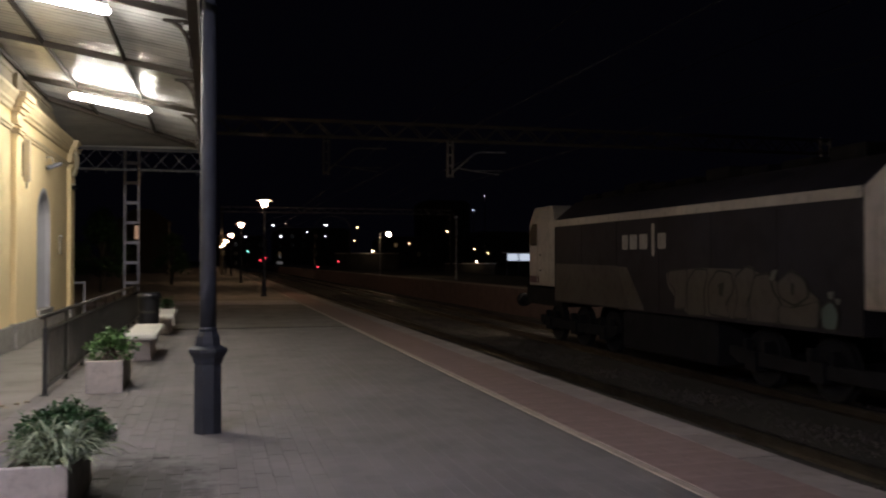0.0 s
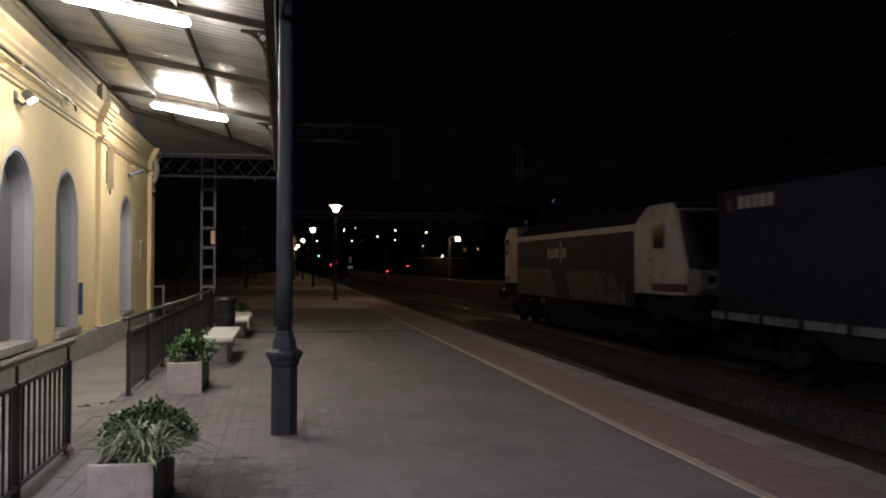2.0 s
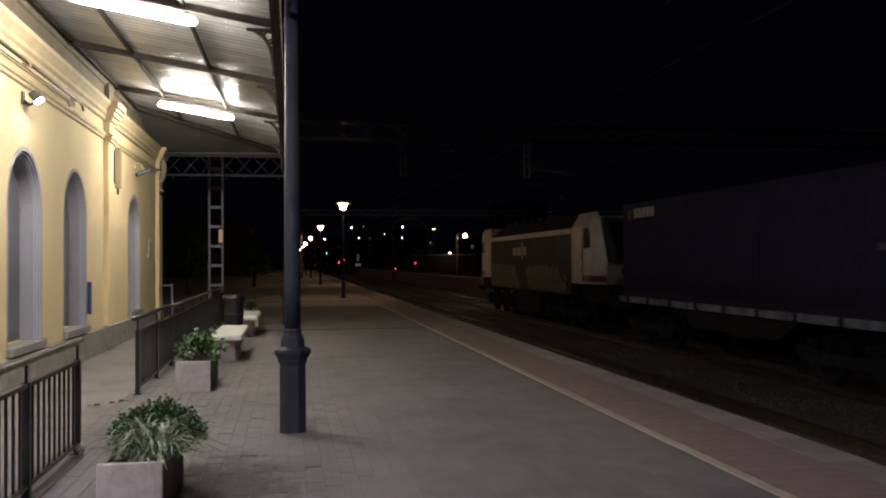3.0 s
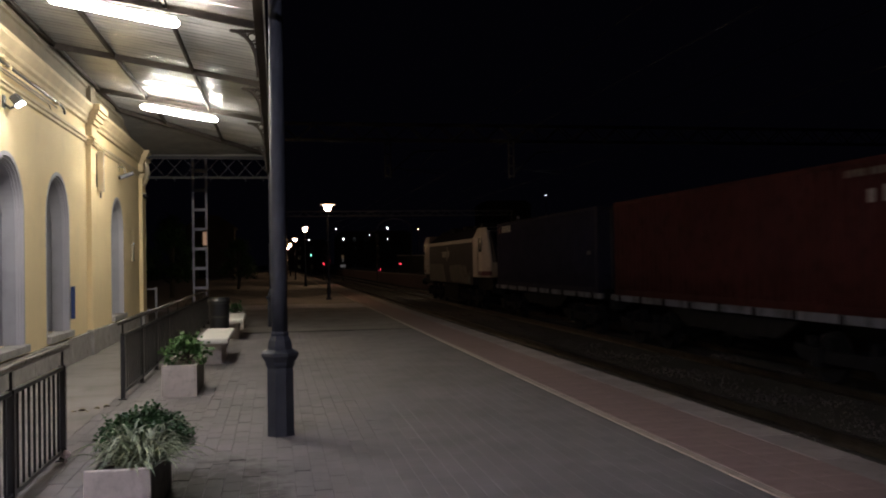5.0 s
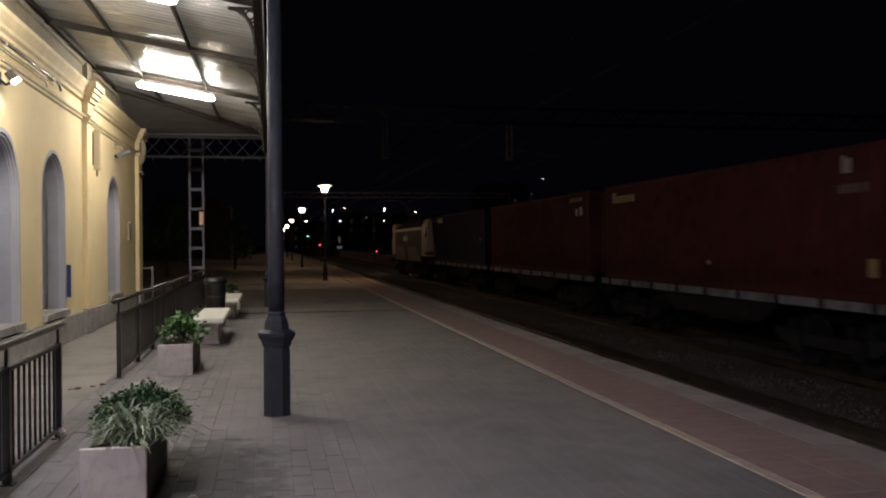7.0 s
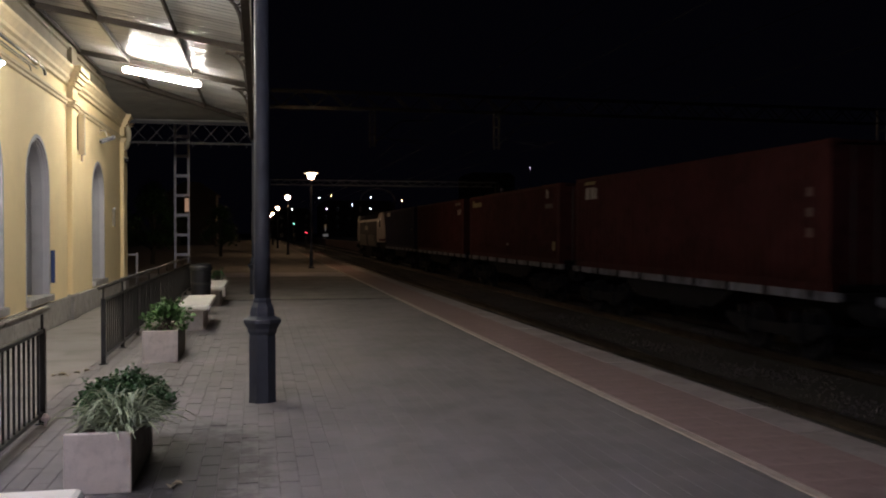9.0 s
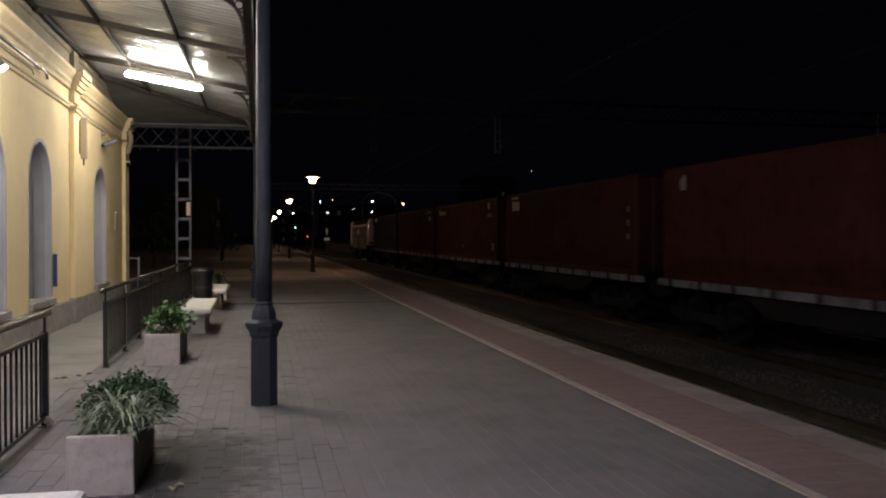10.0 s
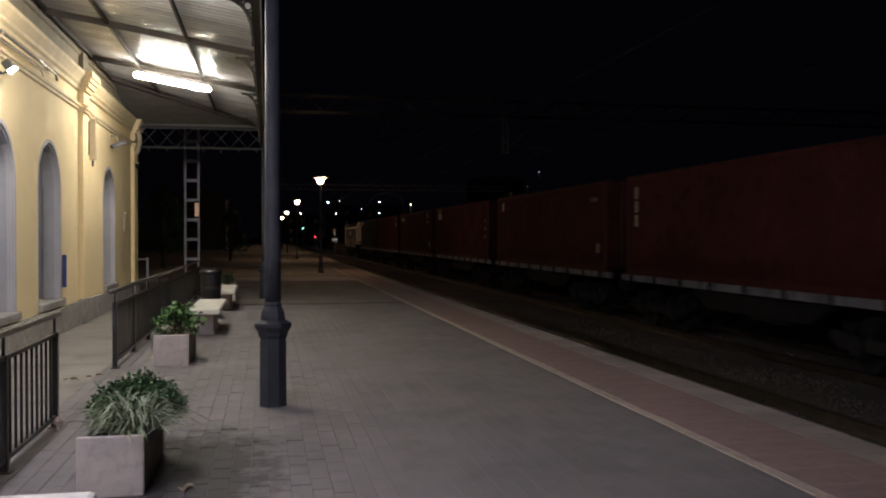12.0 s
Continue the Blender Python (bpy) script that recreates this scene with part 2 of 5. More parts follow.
def box(bm, x0, x1, y0, y1, z0, z1, bevel=0.0):
    vs = [bm.verts.new(p) for p in ((x0, y0, z0), (x1, y0, z0), (x1, y1, z0), (x0, y1, z0),
                                    (x0, y0, z1), (x1, y0, z1), (x1, y1, z1), (x0, y1, z1))]
    fs = [bm.faces.new([vs[i] for i in q]) for q in ((3, 2, 1, 0), (4, 5, 6, 7), (0, 1, 5, 4), (1, 2, 6, 5), (2, 3, 7, 6), (3, 0, 4, 7))]
    if bevel:
        es = {e for f in fs for e in f.edges}
        bmesh.ops.bevel(bm, geom=list(es), offset=bevel, segments=2, profile=0.5, affect="EDGES")
    return bm


def B(*a, bevel=0.0):
    return box(bmesh.new(), *a, bevel=bevel)


def prism(bm, pts, lo, hi, axis="x"):
    """Extrudes a closed outline along an axis; pts are the two other coordinates in order."""
    def at(p, v):
        return (v, p[0], p[1]) if axis == "x" else (p[0], v, p[1]) if axis == "y" else (p[0], p[1], v)
    a = [bm.verts.new(at(p, lo)) for p in pts]
    b = [bm.verts.new(at(p, hi)) for p in pts]
    n = len(pts)
    bm.faces.new(a)
    bm.faces.new(b[::-1])
    for i in range(n):
        bm.faces.new((a[i], a[(i + 1) % n], b[(i + 1) % n], b[i]))
    return bm


def revolve(bm, profile, n=16, x=0, y=0, turn=0.0):
    rings = []
    for r, z in profile:
        rings.append([bm.verts.new((x + r * math.cos(turn + 2 * math.pi * i / n), y + r * math.sin(turn + 2 * math.pi * i / n), z)) for i in range(n)])
    for a, b in zip(rings, rings[1:]):
        for i in range(n):
            bm.faces.new((a[i], a[(i + 1) % n], b[(i + 1) % n], b[i]))
    bm.faces.new(rings[0][::-1])
    bm.faces.new(rings[-1])
    return bm


def tube(bm, pts, r, n=8, up=None):
    pts = [Vector(p) for p in pts]
    rings = []
    for i, p in enumerate(pts):
        d = (pts[min(i + 1, len(pts) - 1)] - pts[max(i - 1, 0)]).normalized()
        side = Vector(up) if up else Vector((0, 0, 1)) if abs(d.z) < 0.9 else Vector((1, 0, 0))
        u = d.cross(side).normalized()
        v = u.cross(d)
        rings.append([bm.verts.new(p + r * (math.cos(2 * math.pi * k / n) * u + math.sin(2 * math.pi * k / n) * v)) for k in range(n)])
    for a, b in zip(rings, rings[1:]):
        for k in range(n):
            bm.faces.new((a[k], a[(k + 1) % n], b[(k + 1) % n], b[k]))
    bm.faces.new(rings[0][::-1])
    bm.faces.new(rings[-1])
    return bm


def bar(bm, p, q, w, h=None):
    """A square bar between two points."""
    p, q = Vector(p), Vector(q)
    h = h or w
    d = (q - p).normalized()
    up = Vector((0, 0, 1)) if abs(d.z) < 0.95 else Vector((0, 1, 0))
    u = d.cross(up).normalized()
    v = u.cross(d)
    vs = [bm.verts.new(c + sx * u * w / 2 + sz * v * h / 2) for c in (p, q) for sx, sz in ((-1, -1), (1, -1), (1, 1), (-1, 1))]
    for f in ((0, 1, 2, 3), (7, 6, 5, 4), (0, 4, 5, 1), (1, 5, 6, 2), (2, 6, 7, 3), (3, 7, 4, 0)):
        bm.faces.new([vs[i] for i in f])
    return bm


# ---------- ground, platform, tracks ----------
def ground():
    bm = bmesh.new()
    xs = (-2500, -60, -14, 4.3, 13.4, 60, 2500)
    ys = (-2500, -60, 0, 120, 400, 2500)
    grid = [[bm.verts.new((x, y, RAIL - 0.16)) for y in ys] for x in xs]
    for i in range(len(xs) - 1):
        for j in range(len(ys) - 1):
            bm.faces.new((grid[i][j], grid[i + 1][j], grid[i + 1][j + 1], grid[i][j + 1]))
    tagged(link("ground", bm, M_EARTH), "dark bare earth round the railway at night", "ground", kind="structure")


def platform():
    bm = bmesh.new()
    box(bm, -14, 4.50, -30, 260, -0.9, -0.006)
    ob = tagged(link("platform", bm, M_JOINT), "station platform bed under the pavers", "platform", kind="structure")
    part("walk_strip", B(WALL + 0.07, -1.93, -4, 24.88, -0.012, -0.001), M_WALK, ob, "worn smooth concrete walk along the building")
    part("far_surface", B(-1.925, 3.27, 21.8, 24.9, -0.012, -0.001), M_FAR, ob, "smooth worn platform surface")
    part("far_surface", B(-14, 3.30, 24.9, 260, -0.012, -0.002), M_FAR, ob, "worn asphalt further along the platform")
    part("pale_strip", B(-9, 3.29, 33.4, 36.6, -0.002, 0.003), M_CROSS, ob, "pale strip across the platform")
    part("side_surface", B(-14, WALL - 0.5, -30, 24.9, -0.012, -0.002), M_FAR, ob)
    part("edge_face", B(4.50, 4.54, -30, 260, -0.86, -0.11), M_PLINTH, ob, "stained concrete platform face")
    part("drain_joint", B(-1.9, 3.3, 21.76, 21.98, -0.002, 0.003), M_EARTH, ob, "dark drain joint across the platform")
    rnd = random.Random(5)
    bm = bmesh.new()
    y = -4.0
    while y < 130:
        y1 = y + rnd.uniform(0.5, 2.2)
        w = rnd.uniform(-0.006, 0.006)
        box(bm, 3.335 + w, 3.420 + w, y, y1, -0.01, 0.004)
        y = y1 + rnd.choice((0.0, 0.0, 0.004, 0.02))
    tagged(link("safety_line", bm, M_LINE), "worn pale yellow safety line along the platform", "line", kind="structure")


def rails(name, x):
    road = thing(name, x, 0, RAIL, "steel rails on concrete sleepers in dark ballast", "railway track", kind="structure")
    for s in (-0.835, 0.835):
        bm = bmesh.new()
        prof = [(-0.075, -0.17), (0.075, -0.17), (0.075, -0.155), (0.012, -0.13), (0.012, -0.045), (0.036, -0.035), (0.036, -0.004), (0.03, 0), (-0.03, 0), (-0.036, -0.004), (-0.036, -0.035), (-0.012, -0.045), (-0.012, -0.13), (-0.075, -0.155)]
        prism(bm, [(a + s, b) for a, b in prof], -60, 400, "y")
        part("rail", bm, M_RAIL, road)
    me = bpy.data.meshes.new("sleeper")
    b = prism(bmesh.new(), [(-1.3, -0.30), (1.3, -0.30), (1.3, -0.19), (0.6, -0.172), (0.3, -0.19), (-0.3, -0.19), (-0.6, -0.172), (-1.3, -0.19)], -0.13, 0.13, "y")
    bmesh.ops.recalc_face_normals(b, faces=b.faces[:])
    b.to_mesh(me)
    b.free()
    me.materials.append(M_SLEEPER)
    for i in range(110):
        shared("sleeper", me, road, pose(0, -2 + 0.6 * i, 0))


def ballast():
    """Loose stones between and beside the tracks."""
    rng = np.random.RandomState(3)
    n = 64000
    ys = 3 + 60 * rng.rand(n) ** 1.6
    xs = 4.6 + rng.rand(n) * 8.7
    s = 0.020 + 0.024 * rng.rand(n)
    base = np.array([(1, 0, 0), (-1, 0, 0), (0, 1, 0), (0, -1, 0), (0, 0, 1), (0, 0, -1)], float)
    tri = np.array([(0, 2, 4), (2, 1, 4), (1, 3, 4), (3, 0, 4), (2, 0, 5), (1, 2, 5), (3, 1, 5), (0, 3, 5)])
    sc = 0.65 + 0.7 * rng.rand(n, 6, 1)
    ang = rng.rand(n) * 6.28
    c, si = np.cos(ang)[:, None], np.sin(ang)[:, None]
    p = base[None] * sc * s[:, None, None]
    p = np.stack([p[..., 0] * c - p[..., 1] * si, p[..., 0] * si + p[..., 1] * c, p[..., 2] + p[..., 0] * 0.3], -1)
    hump = RAIL - 0.20 + 0.012 * np.sin(xs * 3.1) + 0.012 * np.sin(ys * 1.7 + xs) + 0.03 * rng.rand(n)
    p += np.stack([xs, ys, hump], -1)[:, None]
    f = (tri[None] + 6 * np.arange(n)[:, None, None]).reshape(-1, 3)
    me = bpy.data.meshes.new("ballast_stones")
    me.from_pydata(p.reshape(-1, 3).tolist(), [], f.tolist())
    me.materials.append(M_BALLAST)
    tagged(new("ballast_stones", me), "dark brown loose ballast stones between the tracks", "ballast", kind="stuff")
    bm = bmesh.new()
    rnd = random.Random(8)
    xs = [4.54 + 0.22 * i for i in range(41)]
    ysl = [-20 + 0.5 * j for j in range(160)] + [60 + 6 * j for j in range(50)]
    grid = [[bm.verts.new((x, y, RAIL - 0.215 + 0.012 * math.sin(x * 3.1) + 0.012 * math.sin(y * 1.7 + x) + rnd.uniform(-0.015, 0.015))) for y in ysl] for x in xs]
    for i in range(len(xs) - 1):
        for j in range(len(ysl) - 1):
            bm.faces.new((grid[i][j], grid[i + 1][j], grid[i + 1][j + 1], grid[i][j + 1]))
    tagged(link("track_bed", bm, M_BALLAST), "ballast bed under both tracks", "ballast", kind="structure")


def far_wall():
    ob = thing("wall_far", 13.5, 0, 0, "low brown wall along the far side of the tracks", "wall", kind="structure")
    part("face", B(0, 0.35, -40, 300, -0.9, 0.34), M_BROWNWALL, ob)
    part("coping", B(-0.05, 0.42, -40, 300, 0.34, 0.42), M_COPING, ob)
    part("bank", B(0.42, 14, -40, 300, -0.9, 0.2), M_EARTH, ob)


# ---------- station building ----------
ARCHES = (12.56, 15.36, 20.92, 9.88, 7.14)
HALF, SPRING, SILL = 0.66, 2.36, 0.56
OPEN = HALF + 0.14
END = 24.75


def station_wall():
    wall = thing("wall_station", 0, 0, 0, "pale yellow plastered station wall with grey arched openings", "wall", kind="structure")
    x0, x1, top = WALL - 0.45, WALL, 5.6
    y = -14.0
    for c in sorted(ARCHES):
        part("wall_pier", B(x0, x1, y, c - OPEN, 0, top), M_WALL, wall)
        part("sill_wall", B(x0, x1, c - OPEN, c + OPEN, 0, SILL), M_WALL, wall)
        arc = [(c - OPEN * math.cos(math.pi * k / 20), SPRING + OPEN * math.sin(math.pi * k / 20)) for k in range(21)]
        part("arch_wall", prism(bmesh.new(), arc + [(c + OPEN, top), (c - OPEN, top)], x0, x1, "x"), M_WALL, wall)
        y = c + OPEN
    part("wall_pier", B(x0, x1, y, END - 0.002, 0, top), M_WALL, wall)
    # side and rear of the building
    part("gable", B(-14, x0 - 0.002, END - 0.45, END, 0, 5.6), M_WALL, wall)
    part("rear_wall", B(-14.4, -14, -14, END, 0, 5.6), M_WALL, wall)
    part("attic", B(-14.4, WALL - 0.002, -14, END, 5.604, 5.75), M_MOULD, wall)
    # plinth in slabs
    y = -14.0
    rnd = random.Random(2)
    while y < END - 0.1:
        y1 = min(END + 0.03, y + rnd.uniform(1.0, 1.3))
        part("plinth_slab", B(WALL + 0.002, WALL + 0.065, y, y1 - 0.008, 0, 0.43, bevel=0.008), M_PLINTH, wall)
        y = y1

    def run(name, prof, y0, y1, m):
        part(name, prism(bmesh.new(), prof, y0, y1, "y"), m, wall)

    w = WALL + 0.002
    run("cornice", [(w, 4.28), (w + 0.05, 4.30), (w + 0.05, 4.36), (w + 0.09, 4.40), (w + 0.09, 4.45), (w + 0.14, 4.52), (w + 0.17, 4.56), (w + 0.17, 4.62), (w + 0.04, 4.66), (w, 4.66)], -14, END + 0.1, M_MOULD)
    run("string_course", [(w, 3.93), (w + 0.03, 3.95), (w + 0.03, 3.99), (w + 0.055, 4.01), (w + 0.055, 4.05), (w, 4.08)], -14, END + 0.05, M_MOULD)
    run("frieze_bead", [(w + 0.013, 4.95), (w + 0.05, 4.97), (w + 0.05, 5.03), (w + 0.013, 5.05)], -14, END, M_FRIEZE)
    part("frieze", B(w, w + 0.012, -14, END, 4.665, 5.35), M_FRIEZE, wall, "ochre frieze under the canopy, dimmed in its colour")
    for c, hw in ((17.82, 0.23), (24.45, 0.30), (3.2, 0.23)):
        part("pilaster", B(w, w + 0.09, c - hw, c + hw, 0.43, 3.94), M_WALL, wall)
        part("pilaster_base", B(w, w + 0.12, c - hw - 0.04, c + hw + 0.04, 0, 0.46, bevel=0.01), M_PLINTH, wall)
        bm = bmesh.new()
        for z0, z1, out in ((3.90, 3.96, 0.13), (3.96, 4.00, 0.16), (4.06, 4.28, 0.11), (4.28, 4.36, 0.16), (4.36, 4.45, 0.21), (4.45, 4.52, 0.25), (4.52, 4.63, 0.29)):
            box(bm, w, w + out, c - hw - (out - 0.09), c + hw + (out - 0.09), z0, z1)
        part("capital", bm, M_MOULD, wall)
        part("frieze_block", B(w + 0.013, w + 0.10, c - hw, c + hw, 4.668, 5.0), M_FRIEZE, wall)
    return wall


def arched_opening(i, c):
    """Recessed door leaf, frame and stepped grey stone surround."""
    win = thing("window_%d" % i, WALL, c, 0, "tall arched opening with grey stone surround and closed grey shutters", "window", kind="structure")
    def ring(name, r0, r1, back, front, m, label=""):
        bm = bmesh.new()
        inn = [(-r0, SILL)] + [(-r0 * math.cos(math.pi * k / 24), SPRING + r0 * math.sin(math.pi * k / 24)) for k in range(25)] + [(r0, SILL)]
        outl = [(-r1, SILL)] + [(-r1 * math.cos(math.pi * k / 24), SPRING + r1 * math.sin(math.pi * k / 24)) for k in range(25)] + [(r1, SILL)]
        for a, b, cc, d in zip(inn, inn[1:], outl[1:], outl):
            prism(bm, [a, b, cc, d], back, front, "x")
        bmesh.ops.remove_doubles(bm, verts=bm.verts[:], dist=0.0005)
        part(name, bm, m, win, label)
    # the moulding steps back into the wall
    ring("surround", OPEN - 0.060, OPEN - 0.001, -0.30, 0.004, M_TRIM, "moulded grey stone surround")
    ring("surround_step", OPEN - 0.095, OPEN - 0.074, -0.30, -0.020, M_TRIM)
    ring("surround_step", OPEN - 0.122, OPEN - 0.106, -0.30, -0.055, M_TRIM)
    # Reveal grey is darker than the trim: recess shade put into the colour
    ring("reveal", HALF - 0.001, OPEN - 0.130, -0.30, -0.085, M_REVEAL, "grey plastered reveal with recess shade in its colour")
    part("sill", B(-0.2, 0.075, -HALF - 0.14, HALF + 0.14, SILL - 0.10, SILL + 0.01, bevel=0.012), M_PLINTH, win)
    for s in (-1, 1):
        a, b = (-HALF + 0.004, -0.006) if s < 0 else (0.006, HALF - 0.004)
        part("shutter", B(-0.30, -0.25, a, b, SILL + 0.02, SPRING - 0.02, bevel=0.006), M_DOOR, win)
        bm = bmesh.new()
        for z0, z1 in ((SILL + 0.12, 1.10), (1.20, SPRING - 0.12)):
            box(bm, -0.25, -0.235, a + 0.09, b - 0.09, z0, z1, bevel=0.006)
        part("panel", bm, M_DOOR, win)
    fan = [(-(HALF - 0.004) * math.cos(math.pi * k / 20), SPRING + 0.02 + (HALF - 0.004) * math.sin(math.pi * k / 20)) for k in range(21)]
    part("fanlight", prism(bmesh.new(), fan, -0.30, -0.26, "x"), M_DOOR, win)
    part("transom", B(-0.30, -0.244, -HALF + 0.004, HALF - 0.004, SPRING - 0.03, SPRING + 0.03), M_DOOR, win)


def wall_fixtures():
    c = thing("wall_conduit", WALL, 0, 0, "painted conduit with clamps along the station cornice", "conduit")
    part("pipe", tube(bmesh.new(), [(0.085, -5, 4.225), (0.085, 15.3, 4.225), (0.09, 15.42, 4.20), (0.10, 15.46, 4.12)], 0.02), M_HAND, c, smooth=True)
    for y in (6.5, 9.5, 12.4, 15.0):
        part("clamp", B(0.004, 0.115, y - 0.02, y + 0.02, 4.19, 4.255), M_MOULD, c)
    p = thing("wall_sign_panel", WALL, 18.55, 0, "tall narrow grey box projecting from the wall", "sign box")
    part("case", B(0.03, 0.15, -0.045, 0.045, 3.10, 3.90, bevel=0.01), M_SIGNBOX, p)
    part("bracket", B(0.002, 0.03, -0.03, 0.03, 3.2, 3.85), M_DARKSTEEL, p)
    part("stem", B(0.07, 0.10, -0.015, 0.015, 2.98, 3.1), M_DARKSTEEL, p)
    part("pipe", tube(bmesh.new(), [(0.060, -5, 4.165), (0.060, 15.1, 4.165)], 0.011), M_SIGNBOX, c, smooth=True)
    part("pipe", tube(bmesh.new(), [(0.060, -5, 4.125), (0.060, 14.6, 4.125), (0.062, 14.7, 4.06)], 0.009), M_SIGNBOX, c, smooth=True)
    b = thing("security_camera", WALL, 21.1, 0, "grey security camera on a bracket high on the wall", "camera")
    part("plate", B(0.002, 0.02, -0.07, 0.07, 3.76, 3.92), M_MOULD, b)
    part("bracket", tube(bmesh.new(), [(0.015, 0, 3.86), (0.12, -0.01, 3.85), (0.17, -0.02, 3.70)], 0.022), M_SIGNBOX, b, smooth=True)
    part("housing", tube(bmesh.new(), [(0.06, -0.16, 3.60), (0.07, -0.15, 3.605), (0.29, 0.06, 3.72), (0.30, 0.07, 3.725)], 0.048, 12), M_ARM, b, smooth=True)
    part("lens", tube(bmesh.new(), [(0.05, -0.17, 3.595), (0.058, -0.162, 3.599)], 0.035, 12), M_GLASS, b)
    f = thing("flood_lamp", WALL, 12.42, 3.80, "grey flood lamp with a bright glass on the wall", "wall lamp")
    tilt = Matrix.Translation((0.17, 0, 0.0)) @ Matrix.Rotation(math.radians(54), 4, "Y") @ Matrix.Scale(0.78, 4)

    def tilted(bm):
        bmesh.ops.transform(bm, matrix=tilt, verts=bm.verts[:])
        return bm
    part("housing", tilted(box(bmesh.new(), -0.09, 0.06, -0.105, 0.105, -0.075, 0.075, bevel=0.025)), M_DARKSTEEL, f)
    part("rim", tilted(box(bmesh.new(), 0.060, 0.082, -0.115, 0.115, -0.085, 0.085, bevel=0.008)), M_ARM, f)
    part("lamp_glass", tilted(box(bmesh.new(), 0.078, 0.092, -0.098, 0.098, -0.068, 0.068, bevel=0.006)), G_FLOOD, f, "bright flood lamp glass")
    part("wall_plate", B(0.002, 0.02, -0.06, 0.06, -0.10, 0.06), M_DARKSTEEL, f)
    part("stirrup", tube(bmesh.new(), [(0.015, 0, -0.05), (0.09, 0, -0.11), (0.16, 0, -0.07)], 0.018, 8), M_DARKSTEEL, f, smooth=True)
    g = thing("dome_camera", WALL + 0.17, 24.15, 3.42, "small glossy dome camera under the corner bracket", "camera")
    part("mount", B(-0.075, 0.03, -0.03, 0.03, 0.06, 0.10), M_SIGNBOX, g)
    part("dome", revolve(bmesh.new(), [(0.02, -0.06), (0.055, -0.035), (0.07, 0.0), (0.07, 0.06)], 12), M_GLASS, g, smooth=True)
    n = thing("blue_notice", WALL, 16.22, 0.75, "small blue notice on the wall beside an opening", "notice")
    part("board", B(0.003, 0.07, -0.012, 0.012, 0, 0.55), M_BLUEP, n)
    q = thing("wall_intercom", WALL, 22.9, 1.75, "small dark wall panel with a bright point", "wall panel")
    part("plate", B(0.003, 0.05, -0.1, 0.1, 0, 0.42, bevel=0.008), M_SIGNBOX, q)
    part("lamp_dot", B(0.04, 0.06, -0.012, 0.012, 0.42, 0.445), G_PANEL, q)


# ---------- canopy ----------
BEAMS = (-6.95, -3.35, 0.25, 3.9, 7.52, 11.15, 14.80, 18.45, 22.1)
CAN_END = 24.55


def roof_z(x):
    return 5.10 - 0.172 * (x - WALL)


